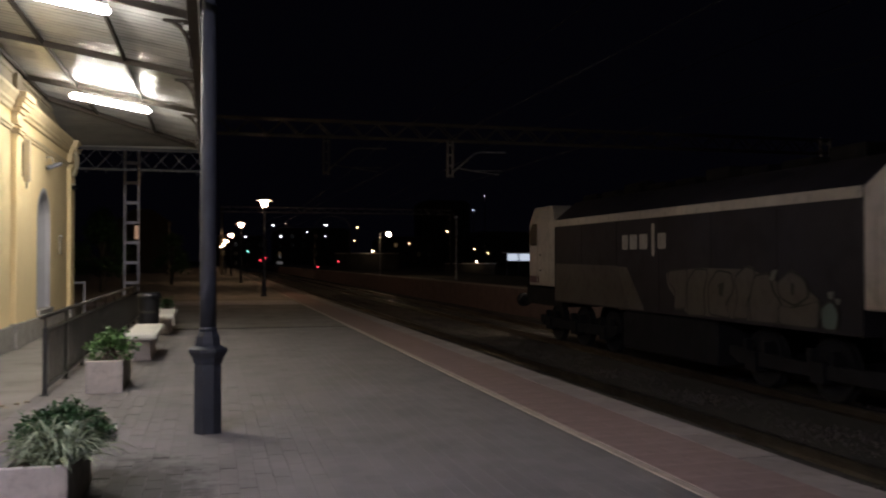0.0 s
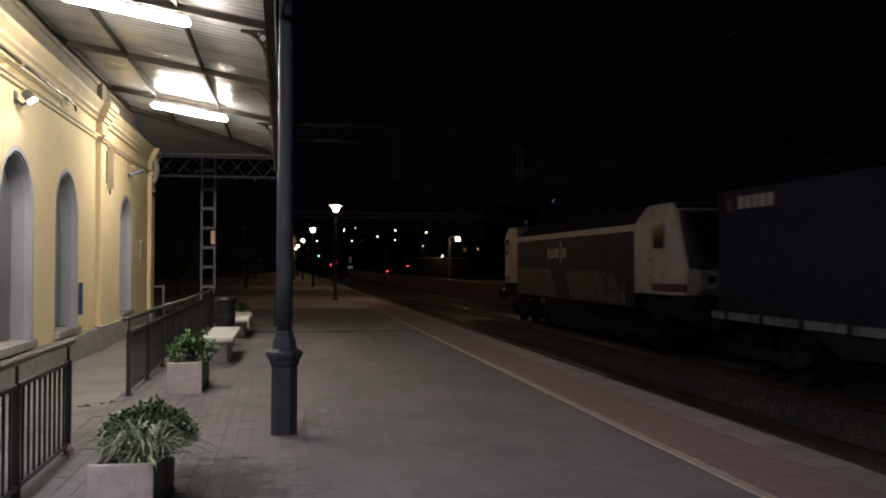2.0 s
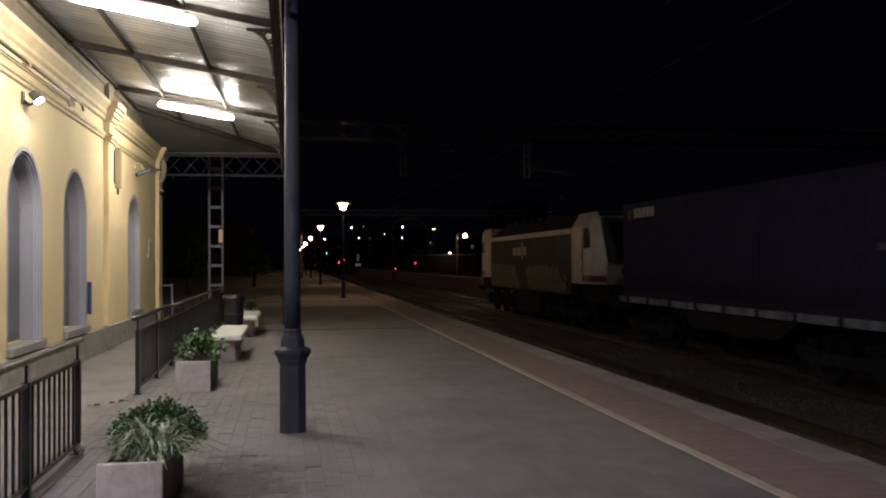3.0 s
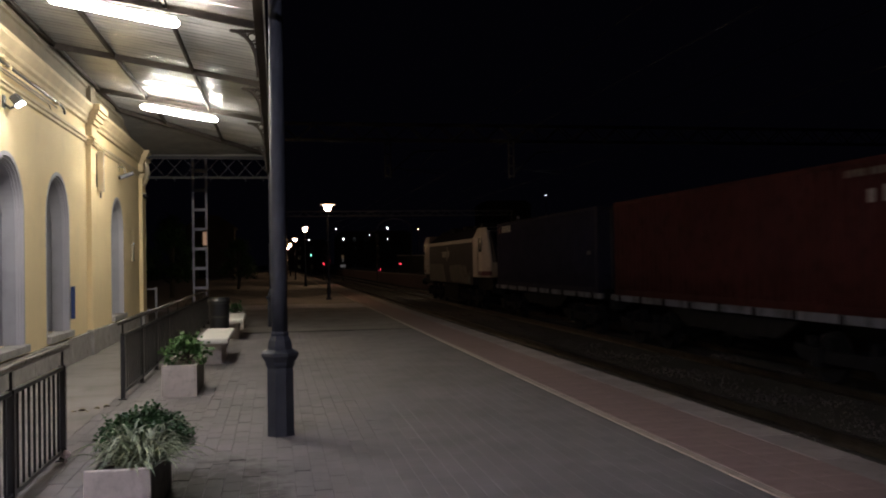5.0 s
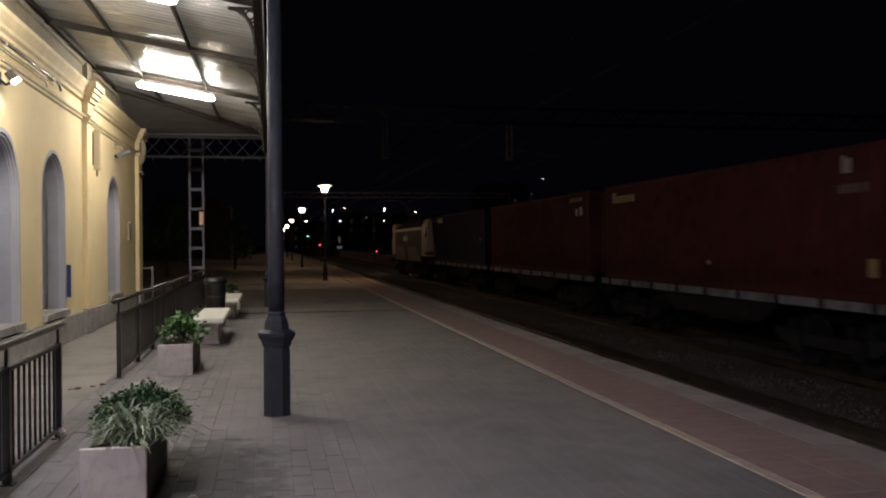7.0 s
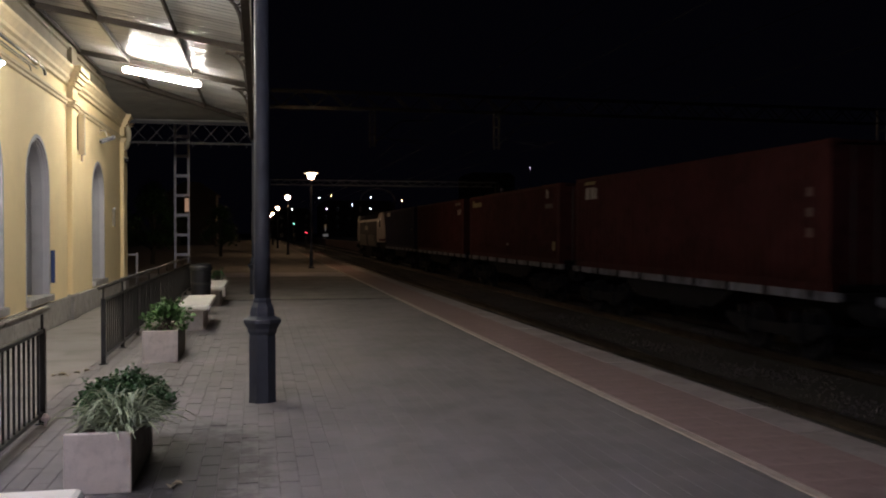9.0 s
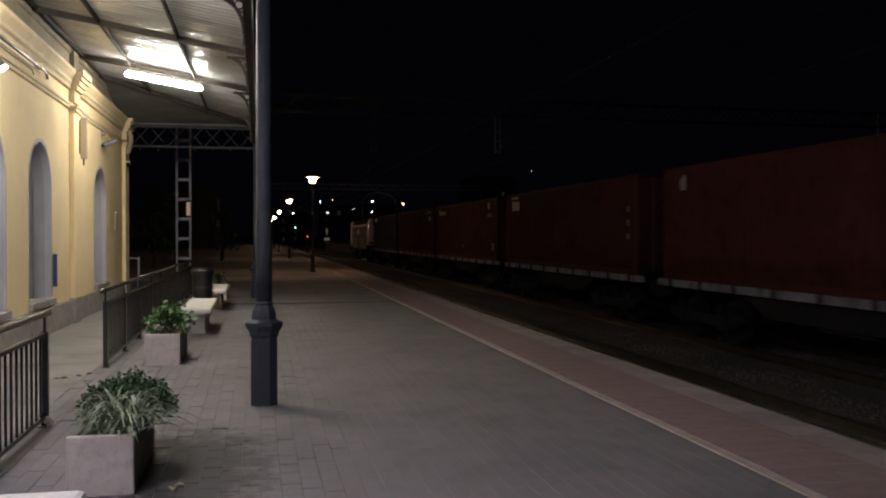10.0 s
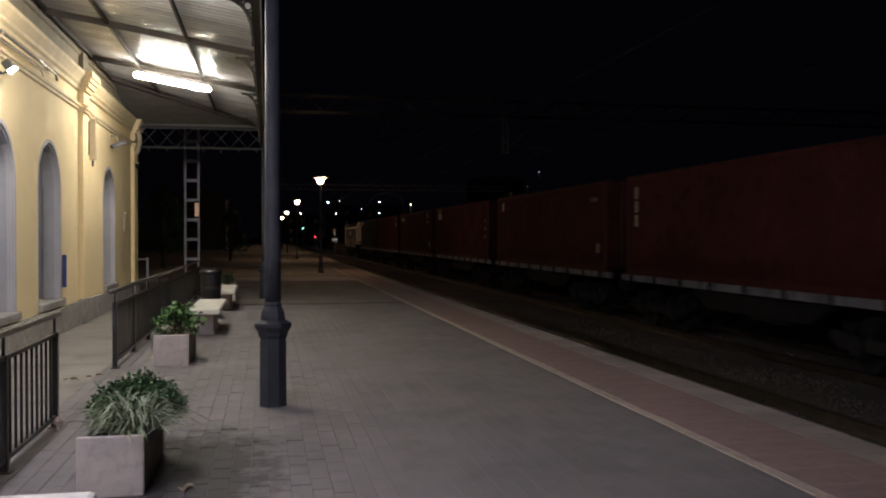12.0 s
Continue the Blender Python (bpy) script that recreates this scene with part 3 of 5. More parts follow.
def canopy():
    can = thing("platform_canopy", 0, 0, 0, "platform canopy of pale corrugated sheet on dark iron beams", "canopy", kind="structure")
    n = int((CAN_END + 10) / 0.0127)
    ys = np.linspace(-10, CAN_END, n)
    rip = 0.0066 * np.sin(ys * 2 * math.pi / 0.19) + 0.006 * np.maximum(0, np.cos(ys * 2 * math.pi / 0.38)) ** 8
    rip = rip * (1 + 0.30 * np.sin(ys * 7.3) + 0.18 * np.sin(ys * 17.9))
    verts, faces = [], []
    for x in (WALL + 0.01, -2.4, -1.2, -0.06):
        verts += [(x, float(y), roof_z(x) + 0.075 + float(r)) for y, r in zip(ys, rip)]
    for k in range(3):
        for j in range(n - 1):
            a = k * n + j
            faces.append((a, a + 1, a + n + 1, a + n))
    me = bpy.data.meshes.new("roof_sheet")
    me.from_pydata(verts, [], faces)
    me.polygons.foreach_set("use_smooth", [True] * len(faces))
    me.materials.append(M_ROOF)
    sheet = new("roof_sheet", me)
    sheet.parent = can
    tagged(sheet, "pale corrugated roof sheet")
    cover = bmesh.new()
    pts = [(WALL + 0.01, roof_z(WALL) + 0.095), (-0.05, roof_z(-0.05) + 0.095), (-0.05, roof_z(-0.05) + 0.11), (WALL + 0.01, roof_z(WALL) + 0.11)]
    prism(cover, pts, -10, CAN_END, "y")
    part("roof_cover", cover, M_BEAM, can)
    for y in BEAMS:
        bm = bmesh.new()
        bar(bm, (WALL + 0.02, y, roof_z(WALL) + 0.035), (-0.08, y, roof_z(-0.08) + 0.035), 0.05, 0.012)
        bar(bm, (WALL + 0.02, y, roof_z(WALL) - 0.005), (-0.08, y, roof_z(-0.08) - 0.005), 0.012, 0.09)
        bar(bm, (WALL + 0.02, y, roof_z(WALL) - 0.05), (-0.08, y, roof_z(-0.08) - 0.05), 0.05, 0.012)
        if y < 22:
            part("rafter", bm, M_BEAM, can)
        else:
            bm.free()
        # curved cast-iron bracket between rafter and edge beam
        bm = bmesh.new()
        z = roof_z(0) - 0.05
        arc = [(-0.46 + 0.30 * math.sin(a), y, z - 0.42 + 0.42 * math.cos(a)) for a in (math.pi / 2 * k / 10 for k in range(11))]
        tube(bm, arc, 0.024, 6, up=(0, 1, 0))
        bar(bm, (-0.48, y, z), (-0.15, y, z), 0.04, 0.03)
        for cx, cz, r in ((-0.215, -0.075, 0.052), (-0.185, -0.185, 0.034), (-0.315, -0.04, 0.03)):
            tube(bm, [(cx + r * math.cos(a), y, z + cz + r * math.sin(a)) for a in (2 * math.pi * k / 12 for k in range(13))], 0.013, 5, up=(0, 1, 0))
        box(bm, -0.17, -0.14, y - 0.02, y + 0.02, z - 0.56, z)
        part("bracket", bm, M_BEAM, can, "curved cast-iron bracket")
    for x in (WALL + 0.09, -2.42, -1.23):
        bm = bmesh.new()
        d = 0.06 if x < -3 else 0.07
        box(bm, x - 0.02, x + 0.02, -10, CAN_END, roof_z(x) - 0.02, roof_z(x) - 0.02 + d)
        part("purlin", bm, M_BEAM, can)
    # edge beam with lattice web
    bm = bmesh.new()
    z0, z1 = roof_z(0) - 0.50, roof_z(0) - 0.03
    box(bm, -0.15, -0.07, -10, CAN_END, z1 - 0.05, z1)
    box(bm, -0.15, -0.07, -10, CAN_END, z0, z0 + 0.04)
    y = -10.0
    while y < CAN_END - 0.3:
        bar(bm, (-0.11, y, z0 + 0.02), (-0.11, y + 0.45, z1 - 0.02), 0.012, 0.035)
        bar(bm, (-0.10, y + 0.45, z0 + 0.02), (-0.10, y, z1 - 0.02), 0.012, 0.035)
        y += 0.45
    part("edge_beam", bm, M_BEAM, can)
    # gable truss at the end
    bm = bmesh.new()
    yt, a, b = 24.3, WALL + 0.2, -0.03
    zt, zb = 4.47, 3.90
    box(bm, a, b, yt - 0.04, yt + 0.04, zt - 0.06, zt + 0.02)
    box(bm, a, b, yt - 0.04, yt + 0.04, zb, zb + 0.05)
    n = 7
    for k in range(n):
        u, v = a + (b - a) * k / n, a + (b - a) * (k + 1) / n
        bar(bm, (u, yt - 0.006, zb + 0.03), (v, yt - 0.006, zt - 0.03), 0.05, 0.012)
        bar(bm, (v, yt + 0.008, zb + 0.03), (u, yt + 0.008, zt - 0.03), 0.05, 0.012)
        m = (u + v) / 2
        box(bm, m - 0.012, m + 0.012, yt - 0.012, yt + 0.012, zb - 0.07, zb)
    part("end_truss", bm, M_TRUSS, can, "dark lattice truss closing the canopy end")
    # the end bay falls away in a hip
    a, b, c = Vector((WALL + 0.012, 20.7, roof_z(WALL) + 0.035)), Vector((-0.10, 24.35, roof_z(-0.10) + 0.035)), Vector((WALL + 0.012, 24.35, 4.53))
    bm = bmesh.new()
    n = 18
    for k in range(n):
        u0, u1 = (k + 0.02) / n, (k + 0.93) / n
        q = [a.lerp(b, u0), a.lerp(b, u1), a.lerp(c, u1), a.lerp(c, u0)]
        low = [bm.verts.new(p) for p in q]
        top = [bm.verts.new(p + Vector((0, 0, 0.012))) for p in q]
        bm.faces.new(low)
        bm.faces.new(top[::-1])
        for i in range(4):
            bm.faces.new((low[i], low[(i + 1) % 4], top[(i + 1) % 4], top[i]))
    part("hip_boards", bm, M_GABLE, can, "dull boards of the hipped canopy end")
    up = Vector((0, 0, 0.02))
    bm = bmesh.new()
    lid = [bm.verts.new(p + up) for p in (a, b, c)] + [bm.verts.new(p + 1.4 * up) for p in (a, b, c)]
    for q in ((0, 1, 2), (5, 4, 3), (0, 3, 4, 1), (1, 4, 5, 2), (2, 5, 3, 0)):
        bm.faces.new([lid[i] for i in q])
    part("hip_cover", bm, M_BEAM, can)
    part("hip_rafter", bar(bmesh.new(), a - 2 * up, b - 2 * up, 0.05, 0.09), M_BEAM, can)
    part("end_flashing", prism(bmesh.new(), [(WALL + 0.1, 4.47), (0.0, 4.47), (0.0, roof_z(0) + 0.05), (WALL + 0.1, roof_z(WALL + 0.1) + 0.05)], 24.42, 24.45, "y"), M_GABLE, can)
    bm = bmesh.new()
    tube(bm, [(WALL + 0.09 + 0.11 * math.sin(math.pi * k / 14) ** 0.8, yt, 3.72 + 0.72 * k / 14) for k in range(15)], 0.06, 12, up=(0, 1, 0))
    part("corner_scroll", bm, M_SIGNBOX, can, "rounded cream corner bracket", smooth=True)


def pillar():
    p = thing("canopy_pillar", 0.06, 8.72, 0, "dark grey cast-iron canopy pillar on a faceted pedestal", "pillar", "canopy pillars")
    t = math.pi / 8
    part("pedestal", revolve(bmesh.new(), [(0.136, 0), (0.134, 0.04), (0.132, 0.60), (0.126, 0.64)], 8, turn=t), M_IRON, p)
    part("collar", revolve(bmesh.new(), [(0.128, 0.64), (0.145, 0.67), (0.150, 0.70), (0.186, 0.755), (0.186, 0.785), (0.150, 0.80), (0.122, 0.815), (0.122, 0.85), (0.112, 0.90), (0.085, 0.945), (0.09, 0.965), (0.078, 0.985)], 8, turn=t), M_IRON, p)
    part("shaft", revolve(bmesh.new(), [(0.076, 0.985), (0.075, 1.4), (0.068, 4.35)], 20), M_IRON, p, smooth=True)
    part("capital", revolve(bmesh.new(), [(0.068, 4.35), (0.085, 4.36), (0.085, 4.39), (0.072, 4.40), (0.11, 4.45), (0.11, 4.50)], 16), M_IRON, p)
    for y in (23.95, -6.5):
        copy_thing(p, pose(-0.05 if y > 0 else 0.06, y, 0))


def strip_lamp():
    """Tube lamp slung along a rafter."""
    slope = math.degrees(math.atan(0.172))
    lamp = thing("strip_lamp", 0, 0, 0, "bright fluorescent strip lamp slung under the canopy", "lamp", "canopy lamps")
    bm = bmesh.new()
    revolve(bm, [(0.012, -0.74), (0.034, -0.725), (0.049, -0.68), (0.052, -0.5), (0.052, 0.5), (0.049, 0.68), (0.034, 0.725), (0.012, 0.74)], 16)
    bmesh.ops.rotate(bm, verts=bm.verts[:], cent=(0, 0, 0), matrix=Matrix.Rotation(math.pi / 2, 3, "Y"))
    part("diffuser", bm, G_TUBE, lamp, "glowing diffuser", smooth=True)
    # Added strip above the tube, put in to block light going up
    part("light_shield", B(-0.70, 0.70, -0.045, 0.045, 0.056, 0.086, bevel=0.006), M_ENAMEL, lamp, "added slim white strip keeping tube light off the rafter")
    for s in (-0.45, 0.45):
        part("hanger", B(s - 0.006, s + 0.006, -0.006, 0.006, 0.086, 0.24), M_BEAM, lamp)
    m = lambda y: Matrix.Translation((-1.79, y - 0.09, 4.625)) @ pose(0, 0, 0, 0, slope, 0)
    lamp.matrix_basis = m(11.15)
    copy_thing(lamp, m(18.40))
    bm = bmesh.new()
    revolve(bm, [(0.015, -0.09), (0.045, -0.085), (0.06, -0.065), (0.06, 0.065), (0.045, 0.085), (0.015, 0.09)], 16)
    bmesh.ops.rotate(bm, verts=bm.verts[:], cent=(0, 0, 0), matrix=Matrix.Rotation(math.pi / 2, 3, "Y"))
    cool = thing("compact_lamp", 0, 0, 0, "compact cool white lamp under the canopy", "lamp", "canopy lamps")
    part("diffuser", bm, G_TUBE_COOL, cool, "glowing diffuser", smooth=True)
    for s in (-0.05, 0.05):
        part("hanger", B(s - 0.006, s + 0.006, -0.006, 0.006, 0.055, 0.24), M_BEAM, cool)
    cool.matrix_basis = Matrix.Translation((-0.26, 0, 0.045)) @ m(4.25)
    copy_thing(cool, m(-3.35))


# ---------- platform furniture ----------
def railing(y0, y1, x, label):
    rl = thing("railing", x, 0, 0, label, "railing", "platform railings")
    n = max(1, round((y1 - y0) / 1.5))
    step = (y1 - y0) / n
    for i in range(n + 1):
        y = y0 + i * step
        part("post", B(-0.026, 0.026, y - 0.026, y + 0.026, 0, 0.80), M_RAILING, rl)
        part("stub", B(-0.01, 0.01, y - 0.01, y + 0.01, 0.80, 0.925), M_RAILING, rl)
        part("foot_plate", B(-0.05, 0.05, y - 0.05, y + 0.05, -0.003, 0.01), M_RAILING, rl)
    part("top_rail", B(-0.018, 0.018, y0, y1, 0.765, 0.795), M_RAILING, rl)
    part("bottom_rail", B(-0.018, 0.018, y0, y1, 0.075, 0.105), M_RAILING, rl)
    part("handrail", tube(bmesh.new(), [(0, y0 - 0.30, 0.945), (0, y1 + 0.18, 0.945)], 0.026, 12), M_HAND, rl, "worn round steel handrail", smooth=True)
    me = bpy.data.meshes.new("baluster")
    b = B(-0.009, 0.009, -0.009, 0.009, 0.105, 0.765)
    b.to_mesh(me)
    b.free()
    me.materials.append(M_RAILING)
    for i in range(n):
        for k in range(1, 10):
            shared("baluster", me, rl, pose(0, y0 + (i + k / 10) * step, 0))
    return rl


def bench(x, y, length, label):
    b = thing("bench", x, y, 0, label, "bench", "platform benches")
    bm = B(-0.25, 0.25, 0, length, 0.36, 0.455, bevel=0.03)
    part("seat_slab", bm, M_BENCH, b)
    for yy in (0.5 * length,):
        bm = bmesh.new()
        prism(bm, [(-0.15, 0), (0.15, 0), (0.12, 0.06), (0.12, 0.30), (0.18, 0.36), (-0.18, 0.36), (-0.12, 0.30), (-0.12, 0.06)], yy - 0.32 * length, yy + 0.32 * length, "y")
        part("support", bm, M_CONC, b)


def planter(x, y, length, label, w=0.42, h=0.41):
    p = thing("planter", x, y, 0, label, "planter", "platform planters")
    t = 0.045
    for y0 in (0, length - t):
        part("end_slab", box(bmesh.new(), -w / 2, w / 2, y0, y0 + t, 0, h, bevel=0.008), M_CONC, p)
    # Long sides get a darker concrete: their shade is painted into the colour
    for x0 in (-w / 2 + 0.004, w / 2 - t - 0.004):
        part("side_slab", box(bmesh.new(), x0, x0 + t, t, length - t, 0, h - 0.004, bevel=0.008), M_SIDE_SHADE, p, "concrete side slab with shade in its colour")
    soil = bmesh.new()
    rnd = random.Random(int(y * 10))
    g = [[soil.verts.new((-w / 2 + t + (w - 2 * t) * i / 6, t + (length - 2 * t) * j / 14, h - 0.04 + rnd.uniform(-0.015, 0.02))) for j in range(15)] for i in range(7)]
    for i in range(6):
        for j in range(14):
            soil.faces.new((g[i][j], g[i + 1][j], g[i + 1][j + 1], g[i][j + 1]))
    part("soil", soil, M_SOIL, p)
    return p


def strap_plant(x, y, z, n=170, seed=1):
    rnd = random.Random(seed)
    bm = bmesh.new()
    for _ in range(n):
        a = rnd.uniform(0, 2 * math.pi)
        reach = rnd.uniform(0.10, 0.36)
        rise = rnd.uniform(0.05, 0.27) if rnd.random() < 0.88 else rnd.uniform(0.30, 0.42)
        wd = rnd.uniform(0.006, 0.011)
        bx, by = rnd.gauss(0, 0.07), rnd.gauss(0, 0.10)
        d = Vector((math.cos(a), math.sin(a), 0))
        side = Vector((-d.y, d.x, 0))
        prev = None
        steps = 8
        for k in range(steps + 1):
            u = k / steps
            p = Vector((bx, by, 0)) + d * reach * u + Vector((0, 0, rise * (2.1 * u - 1.75 * u * u * (1 + 0.35 * reach))))
            ww = wd * (1 - u ** 2.2) + 0.0008
            tilt = Vector((0, 0, 0.35 * ww))
            row = [bm.verts.new(p - side * ww + tilt), bm.verts.new(p - tilt), bm.verts.new(p + side * ww + tilt)]
            if prev:
                bm.faces.new((prev[0], prev[1], row[1], row[0]))
                bm.faces.new((prev[1], prev[2], row[2], row[1]))
            prev = row
    ob = thing("spider_plant", x, y, z, "arching pale green striped plant growing in a planter", "plant")
    part("leaves", bm, M_STRAP, ob)
    return ob


def leaf(bm, p, d, n, size, fold=0.25):
    side = d.cross(n).normalized()
    n = side.cross(d)
    pts = ((0, 0), (0.25, 0.34), (0.6, 0.42), (1.0, 0.0), (0.6, -0.42), (0.25, -0.34))
    v = [bm.verts.new(p + d * a * size + side * b * size + n * (abs(b) * fold - 0.15 * a * a) * size) for a, b in pts]
    bm.faces.new((v[0], v[1], v[2], v[3]))
    bm.faces.new((v[0], v[3], v[4], v[5]))


def shrub(x, y, z, rx, ry, rz, n, size, m, label, seed, dense=0.3):
    rnd = random.Random(seed)
    ob = thing("shrub", x, y, z, label, "plant", "planter plants")
    bm = bmesh.new()
    stems = bmesh.new()
    tips = []
    for _ in range(34):
        a, e = rnd.uniform(0, 2 * math.pi), rnd.uniform(0.25, 1.5)
        k = rnd.uniform(0.7, 1.05)
        t = Vector((rx * math.cos(a) * math.cos(e) * k, ry * math.sin(a) * math.cos(e) * k, rz * math.sin(e) * k))
        s = Vector((rnd.uniform(-0.06, 0.06), rnd.uniform(-0.12, 0.12), -0.02))
        mid = s * 0.4 + t * 0.5 + Vector((0, 0, 0.05))
        tube(stems, [s, mid, t], 0.004, 4)
        tips.append((s, mid, t))
    for _ in range(n):
        s, mid, t = rnd.choice(tips)
        if rnd.random() < dense:
            a, e, k = rnd.uniform(0, 2 * math.pi), math.asin(rnd.uniform(-0.15, 1)), rnd.uniform(0.72, 1.0) * (1 + 0.10 * math.sin(5 * rnd.random()))
            p = Vector((rx * 0.9 * math.cos(a) * math.cos(e) * k, ry * 0.95 * math.sin(a) * math.cos(e) * k, rz * 0.9 * math.sin(e) * k))
        else:
            u = rnd.uniform(0.35, 1.05)
            p = (s.lerp(mid, u * 2) if u < 0.5 else mid.lerp(t, u * 2 - 1)) + Vector((rnd.gauss(0, 0.03), rnd.gauss(0, 0.03), rnd.gauss(0, 0.025)))
        d = Vector((rnd.gauss(0, 1), rnd.gauss(0, 1), rnd.gauss(0.1, 0.5))) + (t - s).normalized() * 0.8
        nn = Vector((rnd.gauss(0, 0.5), rnd.gauss(0, 0.5), 1)).normalized()
        leaf(bm, p, d.normalized(), nn, size * rnd.uniform(0.7, 1.3))
    part("foliage", bm, m, ob)
    part("stems", stems, M_SOIL, ob)


def litter_bin():
    b = thing("litter_bin", -1.08, 18.4, 0, "black round litter bin on the platform", "bin")
    part("body", revolve(bmesh.new(), [(0.17, 0.04), (0.18, 0.08), (0.2, 0.82), (0.2, 0.86)], 20), M_BIN, b, smooth=False)
    part("rim", revolve(bmesh.new(), [(0.205, 0.86), (0.225, 0.87), (0.225, 0.93), (0.205, 0.95), (0.205, 0.98), (0.17, 0.985)], 20), M_BIN, b)
    part("foot", revolve(bmesh.new(), [(0.15, 0), (0.15, 0.02), (0.12, 0.04)], 16), M_DARKSTEEL, b)
    part("band", revolve(bmesh.new(), [(0.197, 0.58), (0.204, 0.585), (0.206, 0.62), (0.199, 0.625)], 20), M_DARKSTEEL, b)


def street_lamp():
    s = thing("street_lamp", 2.4, 40.9, 0, "lit lantern on a slender dark platform lamp post", "street lamp", "platform lamp posts")
    part("base", revolve(bmesh.new(), [(0.14, 0), (0.14, 0.06), (0.09, 0.12), (0.085, 0.7), (0.10, 0.74), (0.05, 0.82)], 12), M_IRON, s)
    part("post", revolve(bmesh.new(), [(0.05, 0.82), (0.038, 3.85), (0.06, 3.88), (0.07, 4.02)], 12), M_IRON, s, smooth=False)
    part("glass", revolve(bmesh.new(), [(0.08, 4.02), (0.11, 4.04), (0.165, 4.26), (0.165, 4.28)], 16), G_LAMP, s, "glowing tapered glass")
    part("reflector", revolve(bmesh.new(), [(0.15, 4.285), (0.33, 4.255), (0.345, 4.262), (0.30, 4.285)], 16), M_ENAMEL, s, "white underside of the hood")
    part("hood", revolve(bmesh.new(), [(0.24, 4.30), (0.36, 4.29), (0.36, 4.31), (0.2, 4.38), (0.08, 4.44), (0.03, 4.50)], 16), M_IRON, s, "broad flat hood")
    for y, x in ((66.5, 2.21), (95.3, 2.12), (123.3, 2.07), (150, 2.0), (178, 1.95)):
        copy_thing(s, pose(x, y, 0))


# ---------- line-side ----------
def gantry():
    g = thing("catenary_gantry", 0, 34, 0, "pale lattice mast carrying an overhead line beam across the tracks", "gantry")
    for x, z0 in ((-2.66, 0), (26.2, 0.2)):
        bm = bmesh.new()
        for s in (-0.235, 0.235):
            box(bm, x + s - 0.035, x + s + 0.035, -0.05, 0.05, z0, 7.0)
        part("mast_chord", bm, M_MAST, g)
        me = bpy.data.meshes.new("mast_rung")
        b = B(-0.2, 0.2, -0.045, 0.045, -0.05, 0.05)
        b.to_mesh(me)
        b.free()
        me.materials.append(M_MAST)
        for k in range(10):
            shared("mast_rung", me, g, pose(x, 0, z0 + 0.09 + 0.715 * k))
    bm = bmesh.new()
    for z in (6.25, 6.85):
        for y in (-0.2, 0.2):
            box(bm, -2.9, 26.4, y - 0.03, y + 0.03, z, z + 0.06)
    x = -2.7
    while x < 25.8:
        for y in (-0.2, 0.2):
            bar(bm, (x, y, 6.3), (x + 0.6, y, 6.85), 0.035)
            bar(bm, (x + 0.6, y, 6.85), (x + 1.2, y, 6.3), 0.035)
        x += 1.2
    part("beam", bm, M_DARKSTEEL, g, "dark lattice beam")
    # The arm at 4.3 stands unlit: its shade is a darker steel colour
    for x, steel in ((9.15, M_ARM), (4.3, M_DARKSTEEL)):
        bm = bmesh.new()
        for s in (-0.1, 0.1):
            box(bm, x + s - 0.02, x + s + 0.02, -0.06, 0.06, 4.85, 6.3)
        for k in range(4):
            box(bm, x - 0.1, x + 0.1, -0.05, 0.05, 4.9 + 0.4 * k, 4.95 + 0.4 * k)
        part("drop_post", bm, steel, g)
        bm = bmesh.new()
        tube(bm, [(x + 0.1, 0, 5.05), (x + 1.0, 0, 5.82), (x + 1.25, 0, 5.88), (x + 2.3, 0, 5.90)], 0.03, 8)
        tube(bm, [(x + 0.3, 0, 5.22), (x + 1.0, 0, 5.12), (x + 2.0, 0, 5.0)], 0.018, 8)
        tube(bm, [(x + 0.9, 0, 5.14), (x + 2.1, 0, 5.16)], 0.015, 6)
        part("cantilever", bm, steel, g, "steel cantilever arm")
    g2 = thing("far_gantry", 0, 96, 0, "distant overhead line portal across the tracks", "gantry")
    bm = bmesh.new()
    for z in (6.6, 7.1):
        box(bm, 1, 26, -0.05, 0.05, z, z + 0.1)
    x = 1
    while x < 25:
        bar(bm, (x, 0, 6.65), (x + 0.7, 0, 7.15), 0.05)
        bar(bm, (x + 0.7, 0, 7.15), (x + 1.4, 0, 6.65), 0.05)
        x += 1.4
    part("beam", bm, M_ARM, g2)
    for x in (1.2, 25.8):
        part("mast", B(x - 0.12, x + 0.12, -0.12, 0.12, -0.9, 7.1), M_DARKSTEEL, g2)


def signal_arch():
    """Thin bowed steel portal far down the line."""
    a = thing("signal_portal", 14.5, 110, 0, "thin bowed steel portal over the far tracks", "portal")
    pts = [(-2.1 * math.cos(math.pi * k / 12), 0, 5.7 + 1.3 * math.sin(math.pi * k / 12)) for k in range(13)]
    part("bow", tube(bmesh.new(), pts, 0.07, 6), M_ARM, a, smooth=True)
    for x in (-2.1, 2.1):
        part("post", B(x - 0.08, x + 0.08, -0.08, 0.08, -0.9, 5.7), M_DARKSTEEL, a)
    i = thing("track_indicator", 8.9, 120, 0, "small dim lit track indicator on a short post", "signal")
    part("post", B(-0.05, 0.05, 0.04, 0.12, -0.9, 1.1), M_DARKSTEEL, i)
    part("sign", B(-0.36, 0.36, -0.04, 0.04, 1.1, 1.45), G_SIGN, i, "dim lit white panel")
    part("post", B(-0.05, 0.05, 0.04, 0.12, 1.45, 2.35), M_DARKSTEEL, i)
    part("lens", B(-0.08, 0.08, -0.04, 0.04, 1.85, 2.3), G_SIGN, i)


